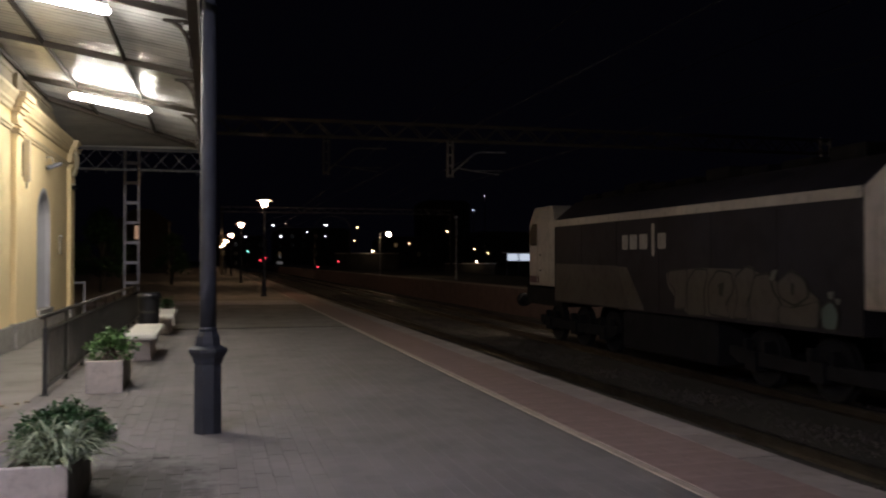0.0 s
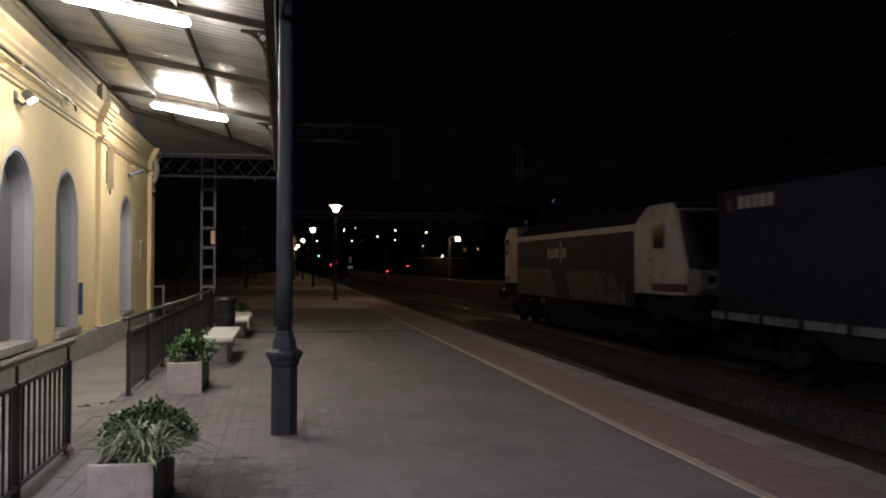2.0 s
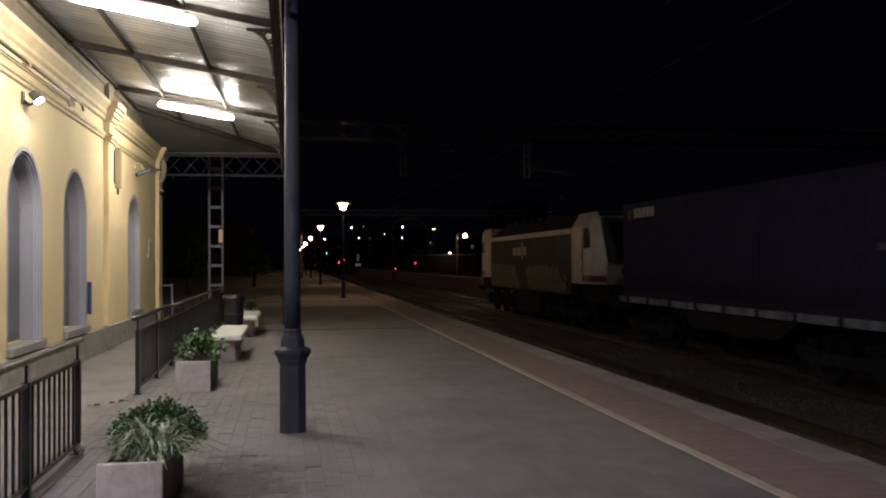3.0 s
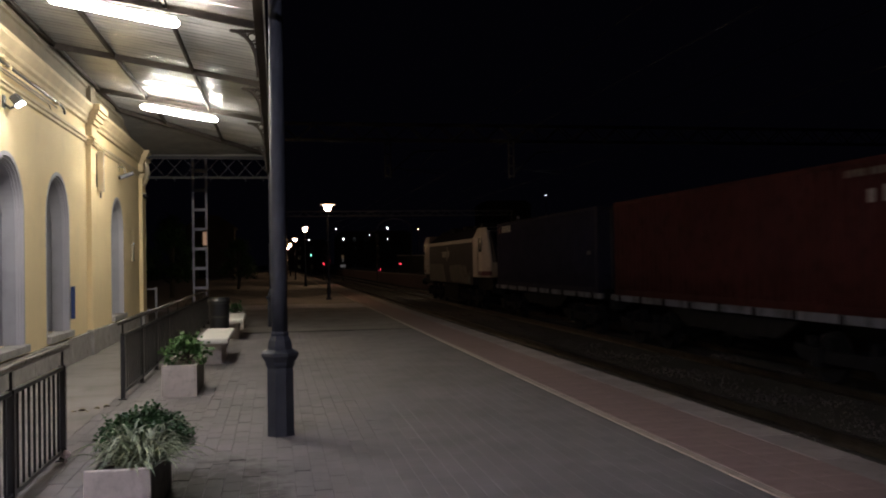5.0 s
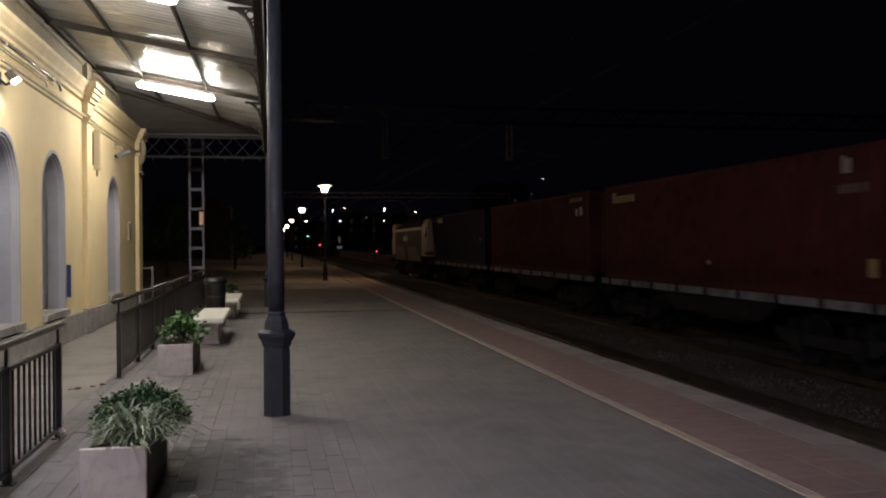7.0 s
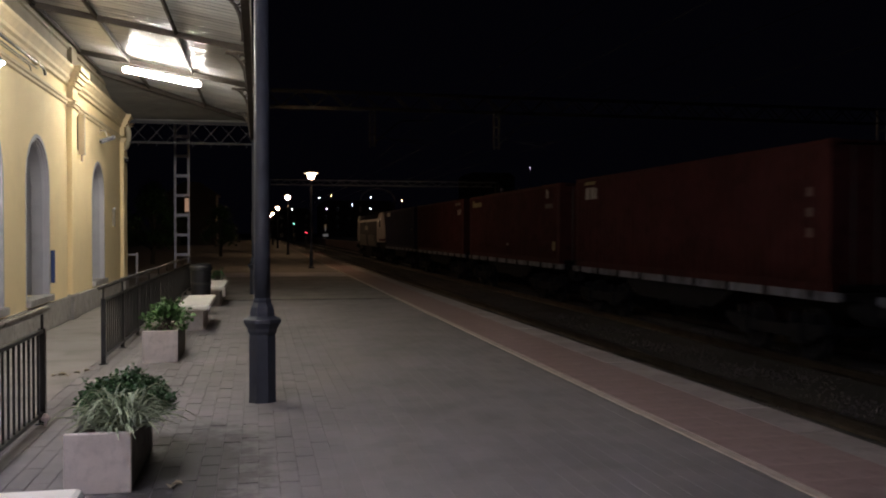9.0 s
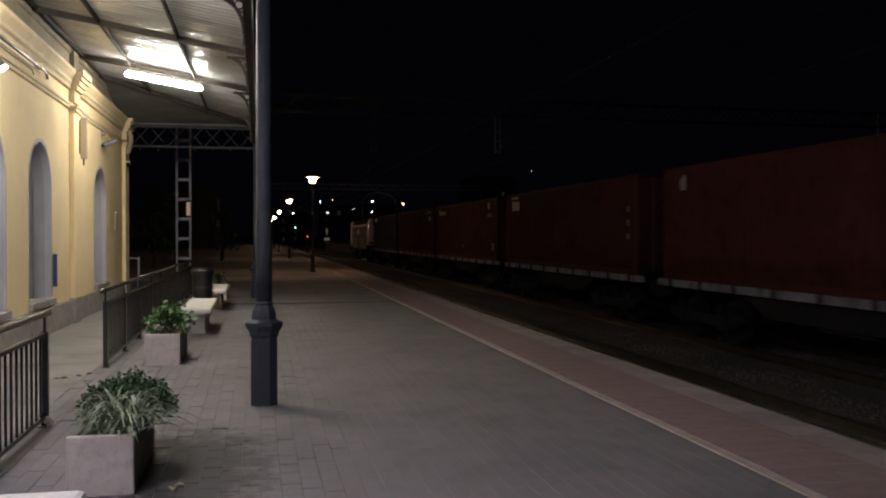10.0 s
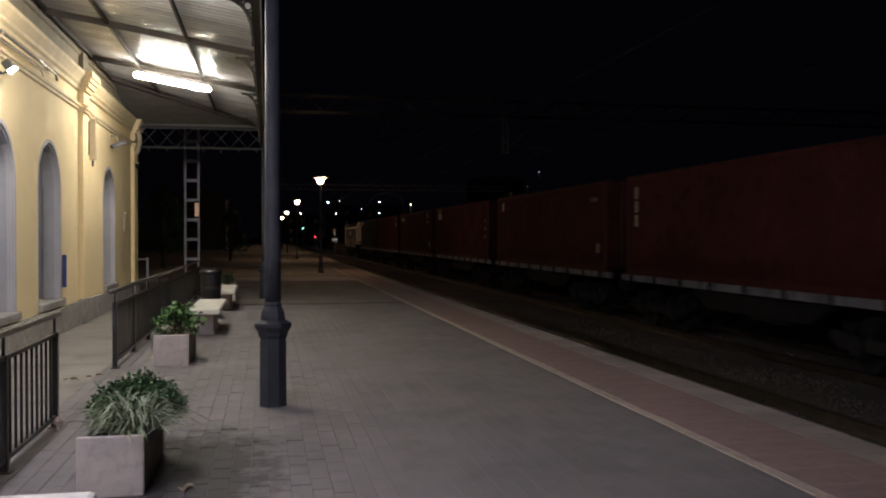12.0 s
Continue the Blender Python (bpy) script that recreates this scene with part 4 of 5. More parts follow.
def overhead_wires():
    for x, z in ((TRACK1, 5.05), (TRACK2, 5.05)):
        w = thing("overhead_wire", x, 0, 0, "thin dark overhead contact wire above the track", "wire")
        part("contact_wire", tube(bmesh.new(), [(0, -40, z - 0.08), (0, 34, z - 0.08), (0, 96, z), (0, 260, z)], 0.008, 5), M_CABLE, w)
        pts = [(0, 34 + (62 * k / 10), 6.1 - 1.0 * (1 - (2 * k / 10 - 1) ** 2) * 0.6) for k in range(11)]
        part("messenger_wire", tube(bmesh.new(), [(0, -40, 6.0)] + pts + [(0, 260, 6.2)], 0.008, 5), M_CABLE, w)


TOWN = (  # x, z at 260 m, size, warm or cool
    (17.4, 11.6, 0.75, 1), (20.9, 12.1, 0.35, 0), (32.3, 11.7, 0.85, 1), (27.0, 9.7, 0.45, 1), (32.2, 8.6, 0.6, 1), (19.6, 8.5, 0.6, 1),
    (9.7, 8.3, 0.7, 1), (41.4, 11.15, 0.7, 0), (40.6, 7.2, 0.5, 0), (56.9, 6.4, 0.45, 0), (68.4, 10.2, 0.85, 0), (77.0, 4.9, 0.6, 0), (81.1, 3.7, 0.7, 0),
    (80.3, 21.1, 0.4, 1), (76.7, 16.6, 0.3, 1))


def town():
    for x, z, s, cool in TOWN:
        t = thing("town_lamp", x, 260, 0, "distant town street lamp glowing in the dark", "street lamp", "town lamps")
        part("pole", B(-0.09, 0.09, -0.09, 0.09, -0.9, z - s * 0.5), M_DARKSTEEL, t)
        s *= 0.40
        part("globe", revolve(bmesh.new(), [(0.15 * s, z - 0.5 * s), (0.5 * s, z - 0.2 * s), (0.5 * s, z + 0.2 * s), (0.15 * s, z + 0.5 * s)], 10), G_COOL if cool else G_WARM, t, "glowing globe")
    for x, z, m in ((4.75, 2.78, G_GREEN), (6.35, 1.6, G_RED), (7.05, 1.95, G_RED), (13.86, 0.72, G_RED), (16.57, 1.45, G_RED)):
        g = thing("railway_signal", x, 120, 0, "small railway signal with a lit lamp", "signal", "railway signals")
        part("post", B(-0.06, 0.06, 0.1, 0.22, -0.9, z + 0.3), M_DARKSTEEL, g)
        part("head", B(-0.25, 0.25, 0.0, 0.1, z - 0.35, z + 0.35, bevel=0.03), M_DARKSTEEL, g)
        part("lens", B(-0.07, 0.07, -0.03, 0.0, z - 0.07, z + 0.07, bevel=0.015), m, g, "glowing lens")
    lamp = thing("yard_lamp", 15.0, 76.6, 0.2, "bright warm lamp on a tall post beside the tracks", "street lamp")
    part("post", revolve(bmesh.new(), [(0.06, -0.2), (0.04, 3.8)], 10, x=-0.75), M_ARM, lamp)
    part("arm", tube(bmesh.new(), [(-0.75, 0, 3.75), (-0.3, 0, 3.9), (0, 0, 3.85)], 0.03, 8), M_DARKSTEEL, lamp)
    part("globe", revolve(bmesh.new(), [(0.16 * math.sin(math.pi * (k + 0.5) / 9), 3.66 - 0.16 * math.cos(math.pi * (k + 0.5) / 9)) for k in range(9)], 14), G_YARD, lamp, "glowing globe")
    pole = thing("line_pole", 14.2, 51.5, 0.2, "bare pale steel pole beside the tracks", "pole")
    part("shaft", revolve(bmesh.new(), [(0.07, -0.1), (0.05, 3.9)], 10), M_ARM, pole)
    part("cap", revolve(bmesh.new(), [(0.1, 3.9), (0.1, 4.0), (0.03, 4.06)], 10), M_MAST, pole)
    rnd = random.Random(11)
    for x, y, w, d, h in ((8, 300, 20, 12, 9), (34, 310, 26, 14, 12), (66, 300, 22, 12, 9), (84, 320, 18, 14, 23), (100, 300, 20, 14, 11), (-8.2, 120, 6, 8, 7.4)):
        b = thing("town_building", x, y, -0.9, "dark distant town building with a few lit windows", "building", "town buildings")
        part("wall", B(-w / 2, w / 2, 0, d, 0, h), M_BUILD, b)
        part("roof", prism(bmesh.new(), [(-w / 2 - 0.4, h), (w / 2 + 0.4, h), (w / 2 - 2, h + 1.6), (-w / 2 + 2, h + 1.6)], -0.4, d + 0.4, "y"), M_BUILD, b)
        for k in range(int(h // 3)):
            for j in range(int(w // 4)):
                xx = -w / 2 + 2 + 4 * j
                lit = rnd.random() < 0.02
                part("window", B(xx - 0.5, xx + 0.5, -0.06, -0.002, 1 + 3 * k, 2.3 + 3 * k), G_DIM if lit else M_GLASS, b)
    sh = thing("lit_shelter", 42.1, 120, -0.9, "small shelter with bright white panels in the distance", "shelter")
    part("roof", B(-1.9, 1.9, 0, 2.0, 3.55, 3.7), M_MAST, sh)
    for x in (-1.75, 0, 1.75):
        part("post", B(x - 0.05, x + 0.05, 0.02, 0.12, 0, 3.55), M_MAST, sh)
    for x in (-0.88, 0.88):
        part("panel", B(x - 0.78, x + 0.78, 0.05, 0.09, 2.45, 3.45), G_PANEL, sh, "bright panel")
    # Added walls and lamps that stand in for distant lit street areas
    for x, z, w in ((20.9, 3.3, 5.4), (35.6, 1.9, 4.6)):
        sw = thing("street_wall", x, 122, -0.9, "added wall standing in for a lit street in the distance", "wall", "lit street walls")
        part("wall", B(-w * 0.8, w * 0.8, 0, 0.4, 0, z + 0.1), M_BUILD, sw)
        part("cap", B(-w * 0.8 - 0.1, w * 0.8 + 0.1, -0.06, 0.46, z + 0.1, z + 0.22), M_CONC, sw)
        sl = thing("wall_lamp", x + 0.6, 121.98, z - 0.5, "added warm lamp that lights the stand-in wall", "lamp")
        part("arm", B(-0.03, 0.03, -0.9, 0.16, -0.02, 0.03), M_DARKSTEEL, sl)
        part("stem", B(-0.03, 0.03, 0.10, 0.16, -0.202, -0.02), M_DARKSTEEL, sl)
        part("globe", revolve(bmesh.new(), [(0.03, -0.09), (0.085, -0.04), (0.085, 0.04), (0.03, 0.09)], 10, y=-0.95), G_SOFT, sl, "glowing globe")


def tree(x, y, h, seed):
    """Dark tree: tapered trunk, limbs and a ragged crown of leaf clumps."""
    rnd = random.Random(seed)
    ob = thing("tree", x, y, -0.02, "dark leafy tree beyond the end of the station", "tree", "trees beyond the station")
    wood = bmesh.new()
    tube(wood, [(0, 0, 0), (0.05, 0, h * 0.25), (0.0, 0.05, h * 0.5), (0.1, 0, h * 0.8)], 0.11, 7)
    crown = bmesh.new()
    for _ in range(26):
        a, e = rnd.uniform(0, 6.28), rnd.uniform(0.32, 1.0)
        rr = 0.34 * h * math.sin(math.pi * min(1, e * 0.9 + 0.1)) * rnd.uniform(0.5, 1.1)
        tip = Vector((rr * math.cos(a), rr * math.sin(a), h * e))
        tube(wood, [(0, 0, h * e * 0.55), tuple(tip * 0.6 + Vector((0, 0, h * e * 0.25))), tuple(tip)], 0.025, 4)
        for _ in range(130):
            p = tip + Vector((rnd.gauss(0, 0.07 * h), rnd.gauss(0, 0.07 * h), rnd.gauss(0, 0.05 * h)))
            d = Vector((rnd.gauss(0, 1), rnd.gauss(0, 1), rnd.gauss(-0.2, 0.6))).normalized()
            leaf(crown, p, d, Vector((rnd.gauss(0, 0.4), rnd.gauss(0, 0.4), 1)).normalized(), rnd.uniform(0.09, 0.16))
    part("trunk", wood, M_EARTH, ob, "dark bark")
    part("crown", crown, M_LEAF, ob, "dark ragged foliage")


def side_fence():
    f = thing("side_fence", -3.6, 29.0, 0, "pale low metal fence beyond the station corner", "fence")
    for k in range(4):
        part("post", B(-0.9 * k - 0.03, -0.9 * k + 0.03, -0.03, 0.03, 0, 0.98), M_MAST, f)
    for z in (0.25, 0.90):
        part("bar", B(-2.7, 0, -0.02, 0.02, z, z + 0.05), M_MAST, f)
    m = thing("mast_marker_light", -2.47, 33.9, 2.3, "small orange lit marker on the lattice mast", "marker light")
    part("case", B(-0.09, 0.07, -0.02, 0.04, 0.0, 0.62), M_DARKSTEEL, m)
    part("lens", B(-0.08, 0.06, -0.04, -0.022, 0.06, 0.55), G_ORANGE, m, "orange glow")


def small_litter():
    rnd = random.Random(17)
    for x, y in ((-2.13, 10.71), (-1.98, 10.85), (-2.05, 10.62), (-2.22, 10.66), (-1.90, 10.98), (-0.52, 5.85), (-0.50, 5.92)):
        ob = thing("fallen_leaf", x, y, 0.004, "curled dry leaf lying on the platform", "leaf", "fallen leaves", rz=rnd.uniform(0, 360))
        bm = bmesh.new()
        leaf(bm, Vector((-0.05, 0, 0.004)), Vector((1, 0, 0.15)).normalized(), Vector((0, 0, 1)), rnd.uniform(0.06, 0.11), 0.5)
        part("blade", bm, M_DRY, ob)
    k = thing("tape_knot", -1.745, 7.99, 0.06, "pale tape knot tied low on a railing post", "tape")
    part("knot", revolve(bmesh.new(), [(0.01, -0.03), (0.035, -0.015), (0.04, 0.01), (0.015, 0.04)], 8, x=0.035, y=-0.02), M_TAPE, k)
    part("tail", B(0.03, 0.05, -0.05, -0.04, -0.06, 0.0), M_TAPE, k)


# ---------- train ----------
SHIFT0 = 11.4          # where the rear cab joint of the locomotive stands at the start


def train_y(t):
    return SHIFT0 + 5.68 * t + 0.12 * t * t


def wheelset(parent, y, r=0.46):
    w = new("wheelset")
    w.parent = parent
    w.matrix_basis = pose(0, y, RAIL + r)
    me = bpy.data.meshes.get("wheel_%d" % int(r * 100))
    if me is None:
        bm = bmesh.new()
        revolve(bm, [(0.06, -0.10), (0.10, -0.06), (r - 0.08, -0.05), (r - 0.06, -0.07), (r, -0.07), (r, 0.05), (r + 0.03, 0.055), (r + 0.03, 0.08), (r - 0.06, 0.08), (r - 0.08, 0.05), (0.10, 0.06), (0.06, 0.10)], 20)
        bmesh.ops.rotate(bm, verts=bm.verts[:], cent=(0, 0, 0), matrix=Matrix.Rotation(math.pi / 2, 3, "Y"))
        for k in range(4):
            a = k * math.pi / 2
            box(bm, -0.075, -0.055, 0.2 * math.cos(a) - 0.04, 0.2 * math.cos(a) + 0.04, 0.2 * math.sin(a) - 0.04, 0.2 * math.sin(a) + 0.04)
        bmesh.ops.recalc_face_normals(bm, faces=bm.faces[:])
        me = bpy.data.meshes.new("wheel_%d" % int(r * 100))
        bm.to_mesh(me)
        bm.free()
        me.materials.append(M_UNDER)
    shared("wheel", me, w, pose(-0.80, 0, 0))
    shared("wheel", me, w, pose(0.80, 0, 0, 0, 0, 180))
    part("axle", B(-0.8, 0.8, -0.07, 0.07, -0.07, 0.07), M_UNDER, w)
    WHEELS.append((w, y, r))


WHEELS = []


def bogie(parent, y, axles, r):
    half = max(axles) + 0.75
    for s in (-1, 1):
        bm = bmesh.new()
        x = s * 1.06
        prism(bm, [(y - half, RAIL + 0.55), (y - half + 0.3, RAIL + 0.40), (y + half - 0.3, RAIL + 0.40), (y + half, RAIL + 0.55), (y + half, RAIL + 0.70), (y + 0.5, RAIL + 0.62), (y - 0.5, RAIL + 0.62), (y - half, RAIL + 0.70)], x - 0.06, x + 0.06, "x")
        for a in axles:
            box(bm, x - 0.12, x + 0.12, y + a - 0.16, y + a + 0.16, RAIL + 0.32, RAIL + 0.66)
            box(bm, x - 0.05, x + 0.09, y + a + 0.22, y + a + 0.34, RAIL + 0.5, RAIL + 0.86)
            box(bm, x - 0.05, x + 0.09, y + a - 0.34, y + a - 0.22, RAIL + 0.5, RAIL + 0.86)
        part("bogie_frame", bm, M_UNDER, parent)
    for a in axles:
        wheelset(parent, y + a, r)


def bars(parent, y, z, widths, h, m, x, name="lettering"):
    """Plain bars of a word's size on the side that faces the platform."""
    for w, g, k in widths:
        part(name, B(x - 0.012, x - 0.002, y - w, y, z, z + h * k), m, parent)
        y -= w + g


def rounded(pts, r, n=5):
    out = []
    for i, p in enumerate(pts):
        p, a, b = Vector(p), Vector(pts[i - 1]), Vector(pts[(i + 1) % len(pts)])
        u, v = (a - p).normalized(), (b - p).normalized()
        for k in range(n + 1):
            t = k / n
            out.append(tuple(p + u * r * (1 - t) ** 2 + v * r * t ** 2))
    return out


def locomotive():
    lo = thing("locomotive", TRACK2, SHIFT0, 0, "dark grey diesel locomotive with dirty white cabs and graffiti", "locomotive")
    hw, z0, z1, zr, L = 1.27, 0.46, 2.64, 3.26, 12.4
    sec = [(-hw, z0), (hw, z0), (hw, z1), (hw - 0.02, z1 + 0.1), (0.62, zr), (-0.62, zr), (-hw + 0.02, z1 + 0.1), (-hw, z1)]
    part("body", prism(bmesh.new(), sec, 0.0, L, "y"), M_LOCO, lo, "dark grey engine body")
    part("stripe", B(-hw - 0.012, -hw - 0.002, 0.0, L, z1 - 0.09, z1 + 0.09), M_STRIPE, lo, "pale grey stripe under the roof edge")
    part("stripe", B(hw + 0.002, hw + 0.012, 0.0, L, z1 - 0.09, z1 + 0.09), M_STRIPE, lo)
    bm = bmesh.new()
    for k in range(9):
        y = 0.8 + 1.3 * k
        box(bm, -0.55, 0.55, y, y + 0.9, zr + 0.002, zr + (0.16 if k % 3 else 0.26), bevel=0.03)
    part("roof_grille", bm, M_UNDER, lo)
    part("exhaust", revolve(bmesh.new(), [(0.16, zr), (0.16, zr + 0.3), (0.13, zr + 0.3)], 12, x=-0.3, y=8.7), M_UNDER, lo)
    # panel joints on the side
    for y in (2.1, 4.2, 6.3, 8.4, 10.5):
        part("panel_joint", B(-hw - 0.004, -hw - 0.001, y - 0.008, y + 0.008, z0 + 0.05, z1 - 0.1), M_UNDER, lo)

    for end in (0, 1):
        f = (lambda y: -y) if end == 0 else (lambda y: L + y)
        cab = thing("cab", 0, 0, 0, "dirty white driver's cab with a purple band")
        cab.parent = lo
        c0, c2 = 0.004, 3.12
        # convex shell with a sloped, tapering nose
        bm = bmesh.new()
        for sx in (-1, 1):
            for xx, yy, zz in ((hw, c0, 0.86), (hw, c0, 2.72), (hw - 0.14, 0.58, 3.20), (hw, 2.04, 0.86), (hw, 2.04, 2.74), (hw - 0.14, 1.95, 3.20), (hw - 0.19, 2.10, 3.19),
                               (hw - 0.20, 2.18, 3.06), (hw - 0.27, 2.68, 1.55), (hw - 0.25, 2.54, 0.86)):
                bm.verts.new((sx * xx, f(yy), zz))
        bmesh.ops.convex_hull(bm, input=bm.verts[:])
        bmesh.ops.dissolve_limit(bm, angle_limit=0.06, verts=bm.verts[:], edges=bm.edges[:])
        bmesh.ops.recalc_face_normals(bm, faces=bm.faces[:])
        bmesh.ops.bevel(bm, geom=[e for e in bm.edges if e.calc_face_angle(0) > 0.35], offset=0.04, segments=3, profile=0.5, affect="EDGES")
        part("shell", bm, M_CAB, cab)
        def hull(name, pts, m, label=""):
            bm = bmesh.new()
            for sx in (-1, 1):
                for xx, yy, zz in pts:
                    bm.verts.new((sx * xx, f(yy), zz))
            bmesh.ops.convex_hull(bm, input=bm.verts[:])
            return part(name, bm, m, cab, label)
        # Nose grey holds grime plus the shade of a face turned from the lamps
        hull("nose", ((hw - 0.31, 2.64, 1.55), (hw - 0.29, 2.48, 0.88), (hw - 0.48, 3.02, 1.50), (hw - 0.50, 3.10, 1.05), (hw - 0.44, 2.95, 0.88)), M_NOSE, "grimy nose with shade in its grey")
        hull("screen_surround", ((hw - 0.26, 2.14, 3.03), (hw - 0.31, 2.62, 1.56), (hw - 0.36, 2.27, 2.98), (hw - 0.475, 2.99, 1.56)), M_LOCO, "dark windscreen surround")
        # Added dark plate: covers the cab's front roof edge to dim it
        hull("added_brow", ((hw - 0.22, 2.08, 3.165), (hw - 0.22, 2.16, 3.175), (hw - 0.22, 2.14, 3.04), (hw - 0.26, 2.25, 3.04)), M_LOCO, "added dark plate dimming the edge above the windscreen")
        for s in (-1, 1):
            lo_x, hi_x = (-hw - 0.014, -hw - 0.002) if s < 0 else (hw + 0.002, hw + 0.014)
            part("band", B(lo_x, hi_x, *sorted((f(1.24), f(2.03))), 0.95, 1.15), M_PURPLE, cab, "purple band")
            win = rounded([(f(1.36), 2.04), (f(2.01), 2.04), (f(2.01), 2.44), (f(1.85), 2.70), (f(1.36), 2.70)], 0.11)
            part("side_window", prism(bmesh.new(), win, lo_x, hi_x, "x"), M_GLASS, cab, "dark cab window")
            wo = rounded([(f(1.31), 1.99), (f(2.04), 1.99), (f(2.04), 2.46), (f(1.88), 2.75), (f(1.31), 2.75)], 0.13)
            part("window_frame", prism(bmesh.new(), wo, lo_x + (0.004 if s < 0 else 0), hi_x - (0 if s < 0 else 0.004), "x"), M_STRIPE, cab)
            bm = B(lo_x, hi_x, *sorted((f(0.42), f(1.20))), 0.90, 2.70)
            part("door", bm, M_CAB, cab)
            for yy in (0.32, 1.27):
                part("grab_rail", tube(bmesh.new(), [(lo_x - 0.03 if s < 0 else hi_x + 0.03, f(yy), 0.95), (lo_x - 0.03 if s < 0 else hi_x + 0.03, f(yy), 2.4)], 0.011, 6), M_STRIPE, cab)
            for zz in (1.30, 1.75):
                part("door_latch", B(lo_x - 0.01, hi_x + 0.01, *sorted((f(1.02), f(1.17))), zz, zz + 0.03), M_UNDER, cab)
        hull("band", ((hw + 0.008, 2.031, 0.95), (hw + 0.008, 2.031, 1.15), (hw - 0.232, 2.565, 0.95), (hw - 0.237, 2.60, 1.15), (hw - 0.245, 2.555, 0.95), (hw - 0.25, 2.59, 1.15), (hw - 0.02, 2.02, 0.95), (hw - 0.02, 2.02, 1.15)), M_PURPLE)
        # windscreen on the slope
        a, b = Vector((0, f(2.94), 1.66)), Vector((0, f(2.31), 2.90))
        d = 1 if end else -1
        off = Vector((0, d * 0.02, 0.008))
        bm = bmesh.new()
        v = [bm.verts.new(p) for p in (a + off + Vector((-0.66, 0, 0)), a + off + Vector((0.66, 0, 0)), b + off + Vector((0.78, 0, 0)), b + off + Vector((-0.78, 0, 0)))]
        w = [bm.verts.new(q.co - Vector((0, d * 0.05, 0.02))) for q in v]
        bm.faces.new(v)
        bm.faces.new(w[::-1])
        for i in range(4):
            bm.faces.new((v[i], v[(i + 1) % 4], w[(i + 1) % 4], w[i]))
        part("windscreen", bm, M_GLASS, cab, "dark sloping windscreen")
        for sx in (-0.55, 0.55):
            part("head_lamp", revolve_y(sx, f(c2 - 0.03), 1.28, 0.10, d), G_HEAD if end else M_GLASS, cab, "lit head lamp" if end else "dark lamp")
        part("buffer_beam", B(-1.0, 1.0, *sorted((f(0.1), f(c2 - 0.12))), 0.28, 0.855), M_UNDER, lo)
        for sx in (-0.95, 0.95):
            part("buffer", revolve_y(sx, f(c2 - 0.12), 0.36, 0.22, d, 0.55), M_UNDER, lo)
    part("fuel_tank", B(-1.15, 1.15, 4.2, 8.3, RAIL + 0.25, 0.43, bevel=0.05), M_UNDER, lo)
    for y in (1.2, 11.3):
        bogie(lo, y, (-1.85, 0.0, 1.85), 0.53)
    # painted lettering on the side, as plain bars
    x = -hw
    for y, w, za, zb in ((8.08, 0.30, 1.86, 2.20), (7.68, 0.36, 1.86, 2.20), (7.20, 0.38, 1.86, 2.20), (6.62, 0.13, 1.70, 2.42), (6.34, 0.36, 1.86, 2.20)):
        pts = [(y, za), (y - w, za), (y - w, zb), (y, zb)]
        part("logo_bar", prism(bmesh.new(), rounded(pts, 0.06), x - 0.010, x - 0.003, "x"), M_WHITE, lo, "pale painted logo bar")
    # sprayed graffiti, flat blobs with outlines
    def blob(name, m, pts, r, d):
        part(name, prism(bmesh.new(), rounded(pts, r), x - 0.002 - d, x - 0.002, "x"), m, lo)
    blob("graffiti_fill", M_GRAF1, [(12.35, 0.50), (7.6, 0.49), (8.3, 1.48), (12.35, 1.52)], 0.12, 0.004)
    blob("graffiti_fill", M_GRAF2, [(7.7, 0.49), (6.95, 0.49), (7.85, 1.46), (8.35, 1.46)], 0.10, 0.006)
    def letter(m, pts, d):
        n = len(pts)
        mid = Vector((sum(p[0] for p in pts) / n, sum(p[1] for p in pts) / n))
        big = [tuple(q + (q - mid).normalized() * 0.045) for q in map(Vector, pts)]
        blob("graffiti_outline", M_GRAFD, big, 0.10, d)
        blob("graffiti_fill", m, pts, 0.09, d + 0.0008)

    blob("graffiti_fill", M_GRAF2, [(5.99, 1.35), (4.64, 1.46), (2.83, 1.45), (2.17, 1.25), (1.34, 1.17), (0.97, 0.96), (0.98, 0.53), (2.05, 0.52), (3.4, 0.53), (5.08, 0.51), (5.88, 1.03)], 0.1, 0.0062)
    letter(M_GRAF2, [(5.85, 1.37), (5.11, 1.42), (5.18, 0.64), (5.62, 0.6), (5.56, 1.0), (5.88, 1.17)], 0.0074)
    letter(M_GRAF2, [(5.05, 1.19), (4.77, 1.42), (4.31, 1.41), (4.48, 0.99), (4.42, 0.54), (5.08, 0.51)], 0.0094)
    letter(M_GRAF2, [(4.27, 1.12), (3.96, 1.4), (3.5, 1.36), (3.42, 1.06), (3.69, 0.8), (3.54, 0.55), (4.24, 0.58)], 0.0114)
    blob("graffiti_stroke", M_GRAFD, [(3.93, 1.16), (3.72, 1.2), (3.77, 0.92), (3.9, 0.95)], 0.03, 0.0134)
    letter(M_GRAF2, [(3.35, 1.29), (3.0, 1.49), (2.73, 1.43), (2.83, 1.12), (3.0, 0.84), (2.96, 0.56), (3.4, 0.56), (3.25, 0.95)], 0.0146)
    letter(M_GRAF2, [(2.73, 1.32), (2.31, 1.37), (2.21, 1.06), (1.98, 0.88), (2.08, 0.54), (2.83, 0.53), (2.89, 0.84)], 0.0166)
